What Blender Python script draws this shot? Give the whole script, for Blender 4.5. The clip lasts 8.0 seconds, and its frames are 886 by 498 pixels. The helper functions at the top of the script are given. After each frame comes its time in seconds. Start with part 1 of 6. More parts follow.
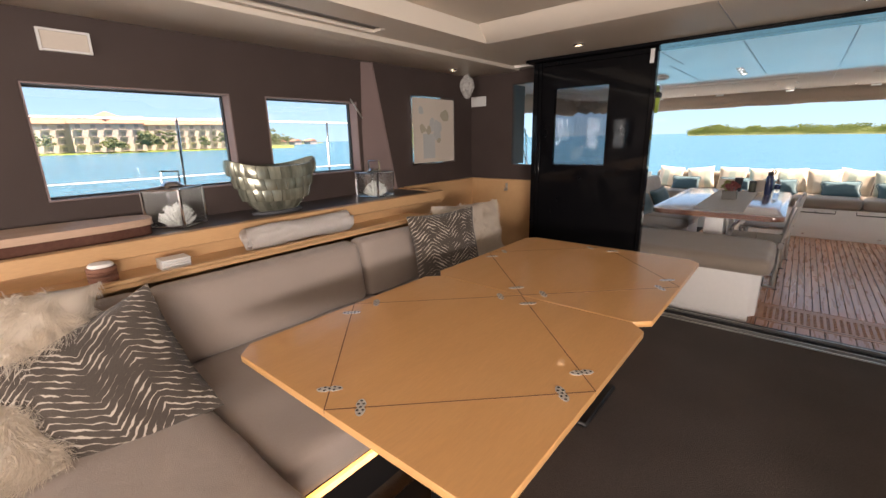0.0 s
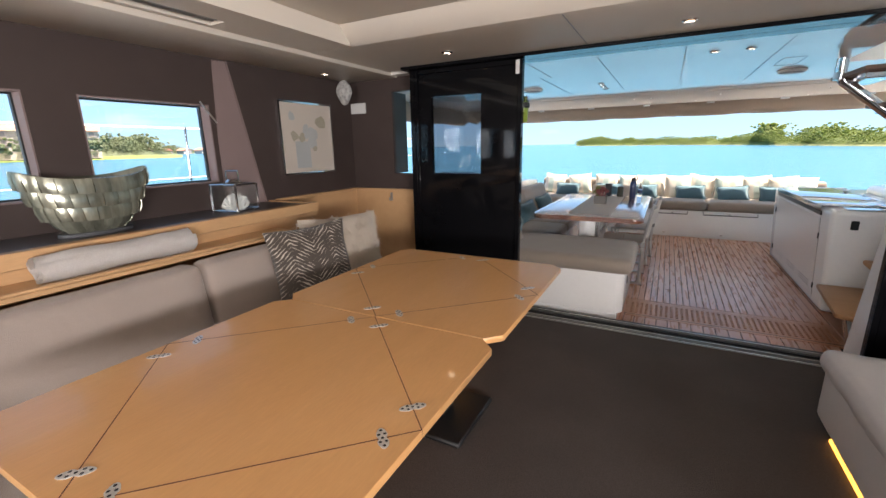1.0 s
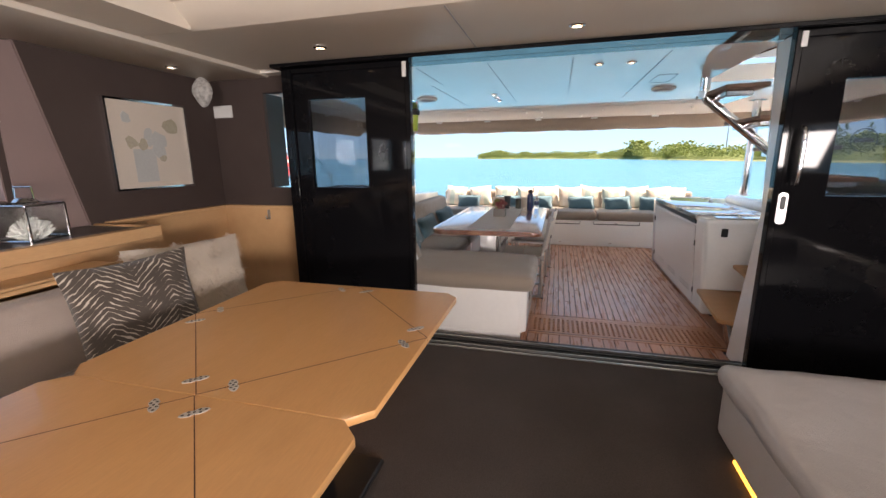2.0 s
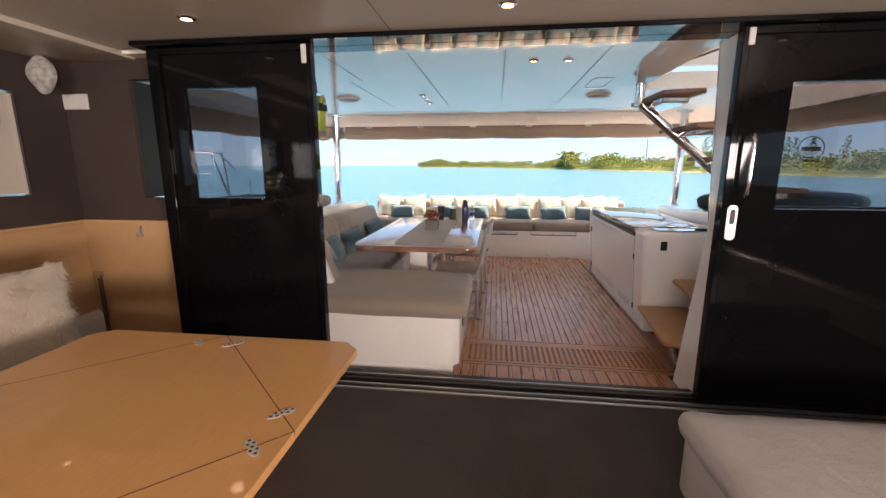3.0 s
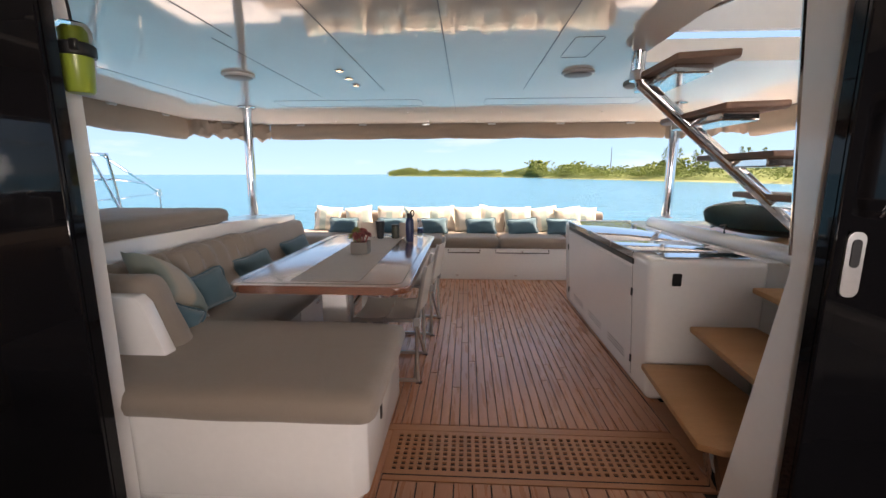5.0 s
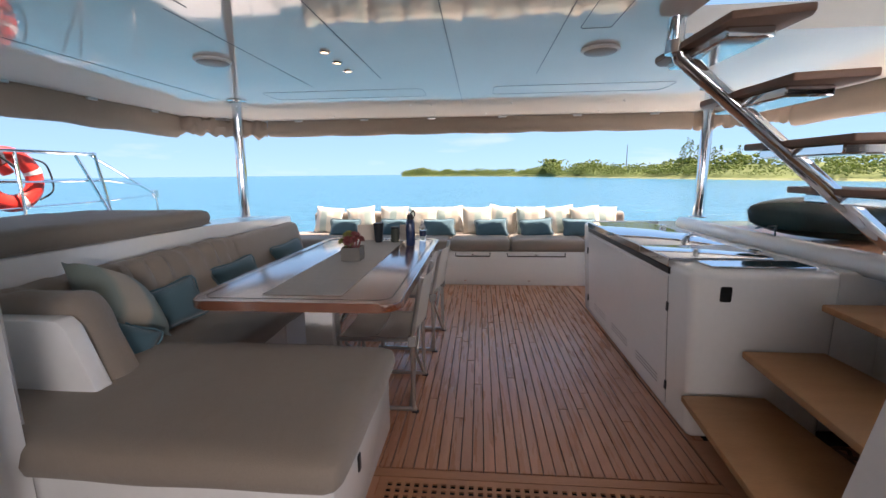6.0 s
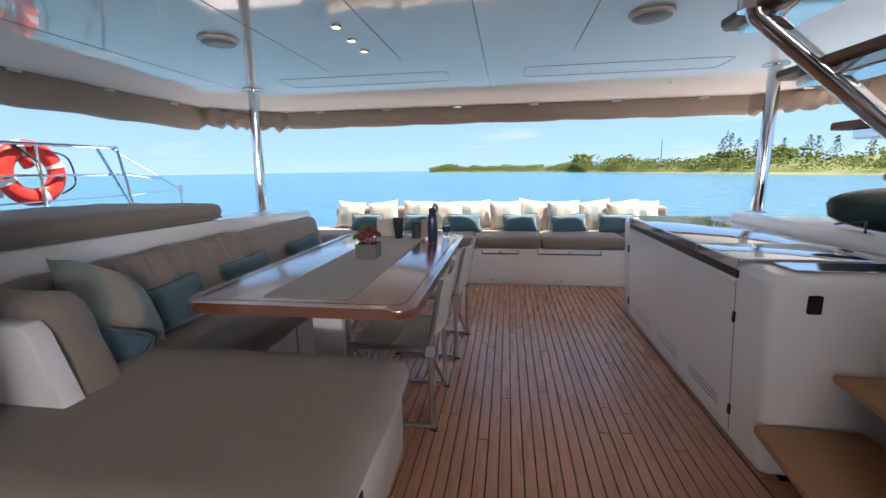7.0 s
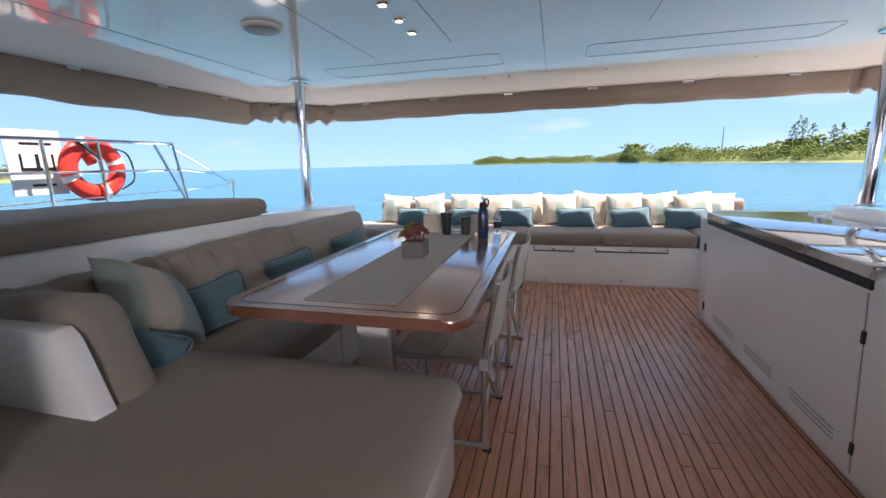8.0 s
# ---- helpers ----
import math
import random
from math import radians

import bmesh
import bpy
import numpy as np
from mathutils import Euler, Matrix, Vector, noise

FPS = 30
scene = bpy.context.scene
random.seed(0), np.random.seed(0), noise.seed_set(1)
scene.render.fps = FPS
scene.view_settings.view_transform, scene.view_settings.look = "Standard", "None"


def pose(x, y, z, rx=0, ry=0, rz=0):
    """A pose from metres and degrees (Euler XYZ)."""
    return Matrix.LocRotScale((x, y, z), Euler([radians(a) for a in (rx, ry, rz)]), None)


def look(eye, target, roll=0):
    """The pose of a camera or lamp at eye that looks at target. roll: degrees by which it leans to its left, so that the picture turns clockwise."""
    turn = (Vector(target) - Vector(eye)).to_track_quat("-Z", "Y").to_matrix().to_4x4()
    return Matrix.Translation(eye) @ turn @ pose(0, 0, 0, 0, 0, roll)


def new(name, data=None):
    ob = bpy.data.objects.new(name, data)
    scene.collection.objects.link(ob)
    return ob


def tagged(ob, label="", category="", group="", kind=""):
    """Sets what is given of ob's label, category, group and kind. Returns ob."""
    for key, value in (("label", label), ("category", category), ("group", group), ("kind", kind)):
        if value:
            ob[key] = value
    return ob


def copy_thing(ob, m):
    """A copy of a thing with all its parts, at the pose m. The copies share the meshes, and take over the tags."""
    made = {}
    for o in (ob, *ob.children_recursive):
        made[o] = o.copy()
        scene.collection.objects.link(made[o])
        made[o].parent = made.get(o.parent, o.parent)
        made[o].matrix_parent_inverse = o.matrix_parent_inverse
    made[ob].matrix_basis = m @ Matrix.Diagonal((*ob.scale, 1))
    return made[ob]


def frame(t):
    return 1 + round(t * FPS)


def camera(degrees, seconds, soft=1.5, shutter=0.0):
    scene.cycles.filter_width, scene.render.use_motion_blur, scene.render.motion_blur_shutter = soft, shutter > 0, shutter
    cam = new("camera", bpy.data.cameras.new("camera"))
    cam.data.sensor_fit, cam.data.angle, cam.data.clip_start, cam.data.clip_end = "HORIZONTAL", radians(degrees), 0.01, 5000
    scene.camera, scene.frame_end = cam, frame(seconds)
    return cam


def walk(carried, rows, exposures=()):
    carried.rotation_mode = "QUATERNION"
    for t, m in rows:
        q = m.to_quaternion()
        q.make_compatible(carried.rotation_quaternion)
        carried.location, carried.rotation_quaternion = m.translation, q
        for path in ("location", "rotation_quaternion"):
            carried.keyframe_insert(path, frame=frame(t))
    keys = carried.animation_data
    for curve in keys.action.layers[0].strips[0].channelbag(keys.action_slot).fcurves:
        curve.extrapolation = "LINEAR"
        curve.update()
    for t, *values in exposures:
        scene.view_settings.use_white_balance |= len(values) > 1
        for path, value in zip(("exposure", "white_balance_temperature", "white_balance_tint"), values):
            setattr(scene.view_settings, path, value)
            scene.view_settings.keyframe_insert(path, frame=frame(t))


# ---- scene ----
cam = camera(93.4, 8.0)
PATH = [
    (0, (0.239, -0.022, 1.48), (-1.01, 1.454, 0.97), -1.3),
    (0.5, (0.299, 0.124, 1.467), (-0.799, 1.72, 0.971), -1.3),
    (1, (0.361, 0.262, 1.463), (-0.55, 1.978, 0.986), -1.1),
    (1.5, (0.376, 0.429, 1.462), (-0.33, 2.245, 1.008), -0.9),
    (2, (0.336, 0.674, 1.447), (-0.179, 2.558, 1.019), -0.7),
    (2.2, (0.335, 0.767, 1.448), (-0.111, 2.669, 1.022), -0.6),
    (3.3, (0.386, 1.369, 1.425), (0.185, 3.323, 1.048), -0.0),
    (3.5, (0.398, 1.514, 1.423), (0.217, 3.472, 1.055), -0.1),
    (4, (0.446, 1.827, 1.401), (0.309, 3.791, 1.05), -0.0),
    (4.5, (0.512, 2.093, 1.388), (0.397, 4.06, 1.043), -0.1),
    (4.7, (0.523, 2.198, 1.386), (0.417, 4.164, 1.034), -0.0),
    (6, (0.592, 2.751, 1.353), (0.418, 4.712, 1.0), -0.6),
    (6.5, (0.618, 2.897, 1.331), (0.386, 4.85, 0.969), -0.8),
    (7, (0.586, 3.039, 1.307), (0.283, 4.981, 0.938), -0.9),
    (7.5, (0.535, 3.17, 1.284), (0.144, 5.093, 0.901), -1.2),
    (8, (0.497, 3.252, 1.299), (-0.01, 5.146, 0.901), -1.6),
]
EXPOSURES = [(0, 1.9, 8500, 24), (1, 2.08, 7500, 19), (2, 2.12, 8100, 24), (4, 2.04, 9300, 30), (6, 1.68, 7450, 24), (8, 1.66, 7150, 24)]
walk(cam, [(t, look(eye, target, roll)) for t, eye, target, roll in PATH], EXPOSURES)

# ---- light ----
SUN_EL, SUN_AZ = 66.0, 68.0          # degrees; azimuth from +y towards +x
world = bpy.data.worlds.new("sky")
scene.world = world
world.use_nodes = True
wn = world.node_tree
sky = wn.nodes.new("ShaderNodeTexSky")
sky.sky_type = "NISHITA"
sky.sun_disc = False
sky.sun_elevation = radians(SUN_EL)
sky.sun_rotation = radians(SUN_AZ)
sky.air_density, sky.dust_density, sky.ozone_density = 0.8, 0.0, 6.0
sky.altitude = 800
wn.nodes["Background"].inputs[1].default_value = 0.15
soft_sky = wn.nodes.new("ShaderNodeGamma")     # a thin even haze: less contrast between zenith and horizon
soft_sky.inputs[1].default_value = 0.26
wn.links.new(sky.outputs[0], soft_sky.inputs[0])
cool = wn.nodes.new("ShaderNodeMixRGB")
cool.blend_type = "MULTIPLY"
cool.inputs[0].default_value = 1.0
cool.inputs[2].default_value = (0.67, 1.17, 1.68, 1)
wn.links.new(soft_sky.outputs[0], cool.inputs[1])
gen = wn.nodes.new("ShaderNodeTexCoord")
stretch = wn.nodes.new("ShaderNodeMapping")
stretch.inputs["Scale"].default_value = (2.2, 2.2, 11)
wisp = wn.nodes.new("ShaderNodeTexNoise")
wisp.inputs["Scale"].default_value, wisp.inputs["Detail"].default_value = 1.6, 7
ramp = wn.nodes.new("ShaderNodeValToRGB")
ramp.color_ramp.elements[0].position, ramp.color_ramp.elements[1].position = 0.58, 0.88
ramp.color_ramp.elements[1].color = (0.55, 0.55, 0.55, 1)
cloud = wn.nodes.new("ShaderNodeMixRGB")
cloud.inputs[2].default_value = (2.7, 2.8, 2.95, 1)
wn.links.new(gen.outputs["Generated"], stretch.inputs[0])
wn.links.new(stretch.outputs[0], wisp.inputs["Vector"])
wn.links.new(wisp.outputs["Fac"], ramp.inputs[0])
wn.links.new(ramp.outputs[0], cloud.inputs[0])
wn.links.new(cool.outputs[0], cloud.inputs[1])
wn.links.new(cloud.outputs[0], wn.nodes["Background"].inputs[0])
sun = new("sun", bpy.data.lights.new("sun", "SUN"))
sun.data.energy, sun.data.angle, sun.data.color = 5.0, radians(0.6), (1, 0.95, 0.87)
sa, se = radians(SUN_AZ), radians(SUN_EL)
sun.matrix_basis = look((0, 0, 30), (-math.sin(sa) * math.cos(se), -math.cos(sa) * math.cos(se), 30 - math.sin(se)))


def fill_light(name, eye, target, w, h, watts):
    """Added area lamp standing in for sky light at an unseen window."""
    la = bpy.data.lights.new(name, "AREA")
    la.shape, la.size, la.size_y, la.energy, la.color = "RECTANGLE", w, h, watts, (0.86, 0.93, 1.0)
    ob = new(name, la)
    ob.matrix_basis = look(eye, target)
    return ob


def lamp_light(name, x, y, z, watts, angle=150):
    """The light of a recessed downlight."""
    la = bpy.data.lights.new(name, "SPOT")
    la.energy, la.spot_size, la.spot_blend, la.shadow_soft_size, la.color = watts, radians(angle), 0.6, 0.035, (1.0, 0.80, 0.60)
    ob = new(name, la)
    ob.matrix_basis = look((x, y, z), (x, y, 0.001))
    return ob


for lx, ly, lz, lw in ((0.593, 4.165, 2.085, 0.12), (0.82, 4.18, 2.085, 0.12), (-0.368, 5.43, 2.085, 0.45), (-0.373, 5.68, 2.085, 0.45), (-0.376, 5.92, 2.085, 0.45), (-1.13, 3.19, 2.11, 0.15), (0.40, 3.20, 2.11, 0.15)):
    lamp_light("downlight_beam", lx, ly, lz, lw)
# two added lamps brighten the saloon from out of view, tilted upwards
fill_light("bow_window_light", (-0.95, -4.02, 1.55), (-0.95, -1.2, 2.5), 2.6, 0.85, 33)
fill_light("starboard_window_light", (3.50, -1.95, 1.5), (0.6, -0.6, 2.9), 2.4, 0.56, 84)

# ---- materials ----


def surf(name, col, col2=None, scale=3.0, rough=0.5, metal=0.0, bump=0.0, fine=60.0, coat=0.0, stretch=(1, 1, 1), speck=0.12, vary=0.0, ior=1.45, sheen=0.0, fold=0.0):
    """Principled surface with blotches, fine grain, relief and uneven gloss."""
    m = bpy.data.materials.new(name)
    m.use_nodes = True
    nt = m.node_tree
    b = nt.nodes["Principled BSDF"]
    tc = nt.nodes.new("ShaderNodeTexCoord")
    mp = nt.nodes.new("ShaderNodeMapping")
    mp.inputs["Scale"].default_value = stretch
    nt.links.new(tc.outputs["Object"], mp.inputs["Vector"])
    big = nt.nodes.new("ShaderNodeTexNoise")
    big.inputs["Scale"].default_value, big.inputs["Detail"].default_value = scale, 4
    small = nt.nodes.new("ShaderNodeTexNoise")
    small.inputs["Scale"].default_value, small.inputs["Detail"].default_value = fine, 3
    for n in (big, small):
        nt.links.new(mp.outputs[0], n.inputs["Vector"])
    mix = nt.nodes.new("ShaderNodeMixRGB")
    mix.inputs[1].default_value = (*col, 1)
    mix.inputs[2].default_value = (*(col2 or [c * 0.86 for c in col]), 1)
    nt.links.new(big.outputs["Fac"], mix.inputs[0])
    hsv = nt.nodes.new("ShaderNodeHueSaturation")
    nt.links.new(mix.outputs[0], hsv.inputs["Color"])
    ma = nt.nodes.new("ShaderNodeMath")
    ma.operation = "MULTIPLY_ADD"
    ma.inputs[1].default_value, ma.inputs[2].default_value = 2 * speck, 1 - speck
    nt.links.new(small.outputs["Fac"], ma.inputs[0])
    val = ma.outputs[0]
    if vary:
        oi = nt.nodes.new("ShaderNodeObjectInfo")
        mv = nt.nodes.new("ShaderNodeMath")
        mv.operation = "MULTIPLY_ADD"
        mv.inputs[1].default_value, mv.inputs[2].default_value = 2 * vary, 1 - vary
        nt.links.new(oi.outputs["Random"], mv.inputs[0])
        mm = nt.nodes.new("ShaderNodeMath")
        mm.operation = "MULTIPLY"
        nt.links.new(val, mm.inputs[0])
        nt.links.new(mv.outputs[0], mm.inputs[1])
        val = mm.outputs[0]
        va = nt.nodes.new("ShaderNodeVectorMath")
        va.operation = "ADD"
        sc = nt.nodes.new("ShaderNodeVectorMath")
        sc.operation = "SCALE"
        sc.inputs[0].default_value = (7, 31, 13)
        nt.links.new(oi.outputs["Random"], sc.inputs["Scale"])
        nt.links.new(tc.outputs["Object"], va.inputs[0])
        nt.links.new(sc.outputs[0], va.inputs[1])
        nt.links.new(va.outputs[0], mp.inputs["Vector"])
    nt.links.new(val, hsv.inputs["Value"])
    nt.links.new(hsv.outputs[0], b.inputs["Base Color"])
    mr = nt.nodes.new("ShaderNodeMath")
    mr.operation = "MULTIPLY_ADD"
    mr.inputs[1].default_value, mr.inputs[2].default_value = 0.3 * rough, 0.85 * rough
    nt.links.new(big.outputs["Fac"], mr.inputs[0])
    nt.links.new(mr.outputs[0], b.inputs["Roughness"])
    b.inputs["Metallic"].default_value = metal
    b.inputs["IOR"].default_value = ior
    b.inputs["Coat Weight"].default_value = coat
    b.inputs["Coat Roughness"].default_value = 0.03
    if sheen:
        b.inputs["Sheen Weight"].default_value = sheen
    if bump:
        bp = nt.nodes.new("ShaderNodeBump")
        bp.inputs["Strength"].default_value, bp.inputs["Distance"].default_value = bump, 0.004
        nt.links.new(small.outputs["Fac"], bp.inputs["Height"])
        nt.links.new(bp.outputs[0], b.inputs["Normal"])
        if fold:
            cr_ = nt.nodes.new("ShaderNodeTexNoise")
            cr_.inputs["Scale"].default_value, cr_.inputs["Detail"].default_value, cr_.inputs["Distortion"].default_value = 4.5, 3, 1.6
            nt.links.new(tc.outputs["Object"], cr_.inputs["Vector"])
            bf = nt.nodes.new("ShaderNodeBump")
            bf.inputs["Strength"].default_value, bf.inputs["Distance"].default_value = fold, 0.05
            nt.links.new(cr_.outputs["Fac"], bf.inputs["Height"])
            nt.links.new(bf.outputs[0], bp.inputs["Normal"])
    return m


def glass(name, tint, rough=0.0):
    m = bpy.data.materials.new(name)
    m.use_nodes = True
    b = m.node_tree.nodes["Principled BSDF"]
    b.inputs["Base Color"].default_value = (*tint, 1)
    b.inputs["Transmission Weight"].default_value = 1
    b.inputs["Roughness"].default_value = rough
    b.inputs["IOR"].default_value = 1.45
    return m


def glow(name, col, strength):
    m = bpy.data.materials.new(name)
    m.use_nodes = True
    b = m.node_tree.nodes["Principled BSDF"]
    b.inputs["Emission Color"].default_value = (*col, 1)
    b.inputs["Emission Strength"].default_value = strength
    return m


def link_chain(nt, *steps):
    """Math nodes one after another: (operation, second value or socket)."""
    out = steps[0]
    for op, second in steps[1:]:
        n = nt.nodes.new("ShaderNodeMath")
        n.operation = op
        nt.links.new(out, n.inputs[0])
        if second is not None:
            if isinstance(second, (int, float)):
                n.inputs[1].default_value = second
            else:
                nt.links.new(second, n.inputs[1])
        out = n.outputs[0]
    return out


def zebra_cloth(name):
    """Woven taupe with broken pale chevron strokes."""
    m = surf(name, (0.072, 0.056, 0.045), (0.050, 0.038, 0.031), 6, 0.9, bump=0.5, fine=220, speck=0.25, sheen=0.2)
    nt = m.node_tree
    b = nt.nodes["Principled BSDF"]
    tc = nt.nodes.new("ShaderNodeTexCoord")
    nz = nt.nodes.new("ShaderNodeTexNoise")
    nz.inputs["Scale"].default_value, nz.inputs["Detail"].default_value = 26, 2
    nt.links.new(tc.outputs["Object"], nz.inputs["Vector"])
    br = nt.nodes.new("ShaderNodeTexNoise")
    br.inputs["Scale"].default_value = 17
    nt.links.new(tc.outputs["Object"], br.inputs["Vector"])
    sp = nt.nodes.new("ShaderNodeSeparateXYZ")
    nt.links.new(tc.outputs["Object"], sp.inputs[0])
    tri = link_chain(nt, sp.outputs[0], ("MULTIPLY", 3.9), ("FRACT", None), ("SUBTRACT", 0.5), ("ABSOLUTE", None), ("MULTIPLY", 0.20))
    wob = link_chain(nt, nz.outputs["Fac"], ("MULTIPLY", 0.026))
    ph = link_chain(nt, sp.outputs[1], ("ADD", tri), ("ADD", wob), ("MULTIPLY", 40.0), ("FRACT", None), ("SUBTRACT", 0.5), ("ABSOLUTE", None))
    brk = link_chain(nt, br.outputs["Fac"], ("SUBTRACT", 0.36), ("MULTIPLY", 0.62))
    stroke = link_chain(nt, brk, ("SUBTRACT", ph), ("MULTIPLY", 18.0), ("MINIMUM", 1.0), ("MAXIMUM", 0.0))
    mix = nt.nodes.new("ShaderNodeMixRGB")
    old = b.inputs["Base Color"].links[0].from_socket
    nt.links.new(stroke, mix.inputs[0])
    nt.links.new(old, mix.inputs[1])
    mix.inputs[2].default_value = (0.46, 0.40, 0.335, 1)
    nt.links.new(mix.outputs[0], b.inputs["Base Color"])
    return m


def striped_cloth(name, cols, width):
    """Cotton with soft-edged woven stripes along local x."""
    m = surf(name, cols[0], None, 5, 0.85, bump=0.4, fine=240, speck=0.15, sheen=0.2)
    nt = m.node_tree
    b = nt.nodes["Principled BSDF"]
    tc = nt.nodes.new("ShaderNodeTexCoord")
    oi = nt.nodes.new("ShaderNodeObjectInfo")
    sp = nt.nodes.new("ShaderNodeSeparateXYZ")
    nt.links.new(tc.outputs["Object"], sp.inputs[0])
    ph = link_chain(nt, sp.outputs[0], ("DIVIDE", width), ("ADD", oi.outputs["Random"]), ("FRACT", None))
    cr = nt.nodes.new("ShaderNodeValToRGB")
    el = cr.color_ramp.elements
    n = len(cols)
    el[0].color, el[1].color = (*cols[0], 1), (*cols[-1], 1)
    el[0].position, el[1].position = 0.0, 0.97
    for i in range(1, n):
        for pos, c in ((i / n - 0.03, cols[i - 1]), (i / n + 0.03, cols[i])):
            e = el.new(pos)
            e.color = (*c, 1)
    nt.links.new(ph, cr.inputs[0])
    mul = nt.nodes.new("ShaderNodeMixRGB")
    mul.inputs[0].default_value = 0.8
    old = b.inputs["Base Color"].links[0].from_socket
    nt.links.new(old, mul.inputs[1])
    nt.links.new(cr.outputs[0], mul.inputs[2])
    nt.links.new(mul.outputs[0], b.inputs["Base Color"])
    return m


def sea_water(name):
    m = surf(name, (0.030, 0.123, 0.192), (0.044, 0.162, 0.235), 0.03, 0.22, fine=0.7, speck=0.34, ior=1.25, stretch=(1, 2.6, 1))
    nt = m.node_tree
    b = nt.nodes["Principled BSDF"]
    tc = nt.nodes.new("ShaderNodeTexCoord")
    last = None
    for sc, dist, stretch in ((0.30, 0.9, (1, 2.4, 1)), (1.3, 0.28, (1, 1.8, 1)), (5.0, 0.06, (1, 1.4, 1))):
        mp = nt.nodes.new("ShaderNodeMapping")
        mp.inputs["Scale"].default_value = stretch
        nt.links.new(tc.outputs["Object"], mp.inputs[0])
        nz = nt.nodes.new("ShaderNodeTexNoise")
        nz.inputs["Scale"].default_value, nz.inputs["Detail"].default_value = sc, 4
        nt.links.new(mp.outputs[0], nz.inputs["Vector"])
        bp = nt.nodes.new("ShaderNodeBump")
        bp.inputs["Distance"].default_value, bp.inputs["Strength"].default_value = dist, 0.9
        nt.links.new(nz.outputs["Fac"], bp.inputs["Height"])
        if last:
            nt.links.new(last.outputs[0], bp.inputs["Normal"])
        last = bp
    nt.links.new(last.outputs[0], b.inputs["Normal"])
    return m


GELCOAT = surf("white_gelcoat", (0.86, 0.85, 0.83), (0.81, 0.80, 0.78), 2.5, 0.22, coat=0.5, speck=0.03, fine=30)
GLOSSROOF = surf("glossy_white_roof", (0.93, 0.875, 0.81), (0.89, 0.84, 0.775), 1.5, 0.06, coat=0.25, speck=0.02, fine=20, ior=1.36)
CREAM = surf("cream_headliner", (0.72, 0.65, 0.56), (0.67, 0.60, 0.52), 2.0, 0.45, bump=0.1, fine=260, speck=0.04)
BROWN = surf("dark_brown_wall_fabric", (0.062, 0.042, 0.037), (0.05, 0.033, 0.029), 3.0, 0.75, bump=0.25, fine=300, speck=0.2)
# lighter mauve than the brown wall: window light on the reveals, put into the colour
REVEAL = surf("window_lit_reveal", (0.24, 0.17, 0.16), (0.20, 0.14, 0.13), 4, 0.55, bump=0.2, fine=200, speck=0.08)
OAK = surf("light_oak_veneer", (0.62, 0.375, 0.195), (0.54, 0.315, 0.155), 2.2, 0.38, bump=0.12, fine=26, stretch=(6, 1, 6), speck=0.10, coat=0.15)
TABLEOAK = surf("table_oak_veneer", (0.73, 0.395, 0.165), (0.66, 0.34, 0.135), 1.8, 0.34, bump=0.08, fine=26, stretch=(7, 1, 7), speck=0.08, coat=0.3)
CARPET = surf("charcoal_carpet", (0.088, 0.070, 0.062), (0.050, 0.040, 0.036), 2.0, 0.98, bump=1.0, fine=170, speck=0.5)
LEDGE = surf("grey_brown_laminate", (0.085, 0.072, 0.070), (0.07, 0.06, 0.06), 3, 0.35, fine=90, speck=0.1)
SOFA = surf("taupe_sofa_fabric", (0.37, 0.30, 0.262), (0.32, 0.26, 0.226), 2.5, 0.85, bump=0.5, fine=320, speck=0.14, sheen=0.3, fold=0.10)
PALESOFA = surf("pale_grey_leather", (0.56, 0.53, 0.52), (0.50, 0.475, 0.465), 2.5, 0.5, bump=0.3, fine=180, speck=0.06, fold=0.10)
OUTCUSH = surf("taupe_outdoor_fabric", (0.31, 0.255, 0.212), (0.255, 0.208, 0.172), 2.0, 0.8, bump=0.5, fine=300, speck=0.16, sheen=0.25, fold=0.11)
BLACK = surf("gloss_black_frame", (0.006, 0.006, 0.007), (0.004, 0.004, 0.005), 4, 0.04, coat=0.0, speck=0.05, ior=1.27)
SATINBLACK = surf("satin_black_metal", (0.012, 0.012, 0.013), None, 8, 0.4, speck=0.1)
CHROME = surf("polished_stainless", (0.75, 0.75, 0.76), (0.68, 0.68, 0.69), 5, 0.09, metal=1.0, speck=0.02)
ALU = surf("brushed_aluminium", (0.62, 0.61, 0.60), (0.52, 0.52, 0.51), 12, 0.32, metal=1.0, speck=0.08)
TEAK = surf("teak_plank", (0.55, 0.265, 0.16), (0.45, 0.205, 0.12), 3.0, 0.28, bump=0.2, fine=22, stretch=(14, 1, 14), speck=0.15, vary=0.06, ior=1.6)
TEAKX = surf("teak_margin", (0.50, 0.24, 0.13), (0.41, 0.185, 0.095), 3.0, 0.30, bump=0.25, fine=22, stretch=(1, 12, 12), speck=0.16, vary=0.1)
CAULK = surf("black_caulk", (0.018, 0.016, 0.015), None, 20, 0.7, speck=0.2)
VARNISH = surf("varnished_mahogany", (0.23, 0.065, 0.026), (0.17, 0.045, 0.016), 2.4, 0.22, fine=24, stretch=(12, 1, 12), speck=0.15, coat=1.0, ior=2.3)
VARNISH.node_tree.nodes["Principled BSDF"].inputs["Coat IOR"].default_value = 2.2
VARNISH.node_tree.nodes["Principled BSDF"].inputs["Coat Roughness"].default_value = 0.15
TREAD = surf("brown_tread_composite", (0.46, 0.235, 0.105), (0.38, 0.19, 0.083), 3, 0.5, bump=0.3, fine=40, stretch=(1, 6, 6), speck=0.14)
DARKTREAD = surf("dark_tread_board", (0.24, 0.13, 0.085), None, 4, 0.5, speck=0.1)
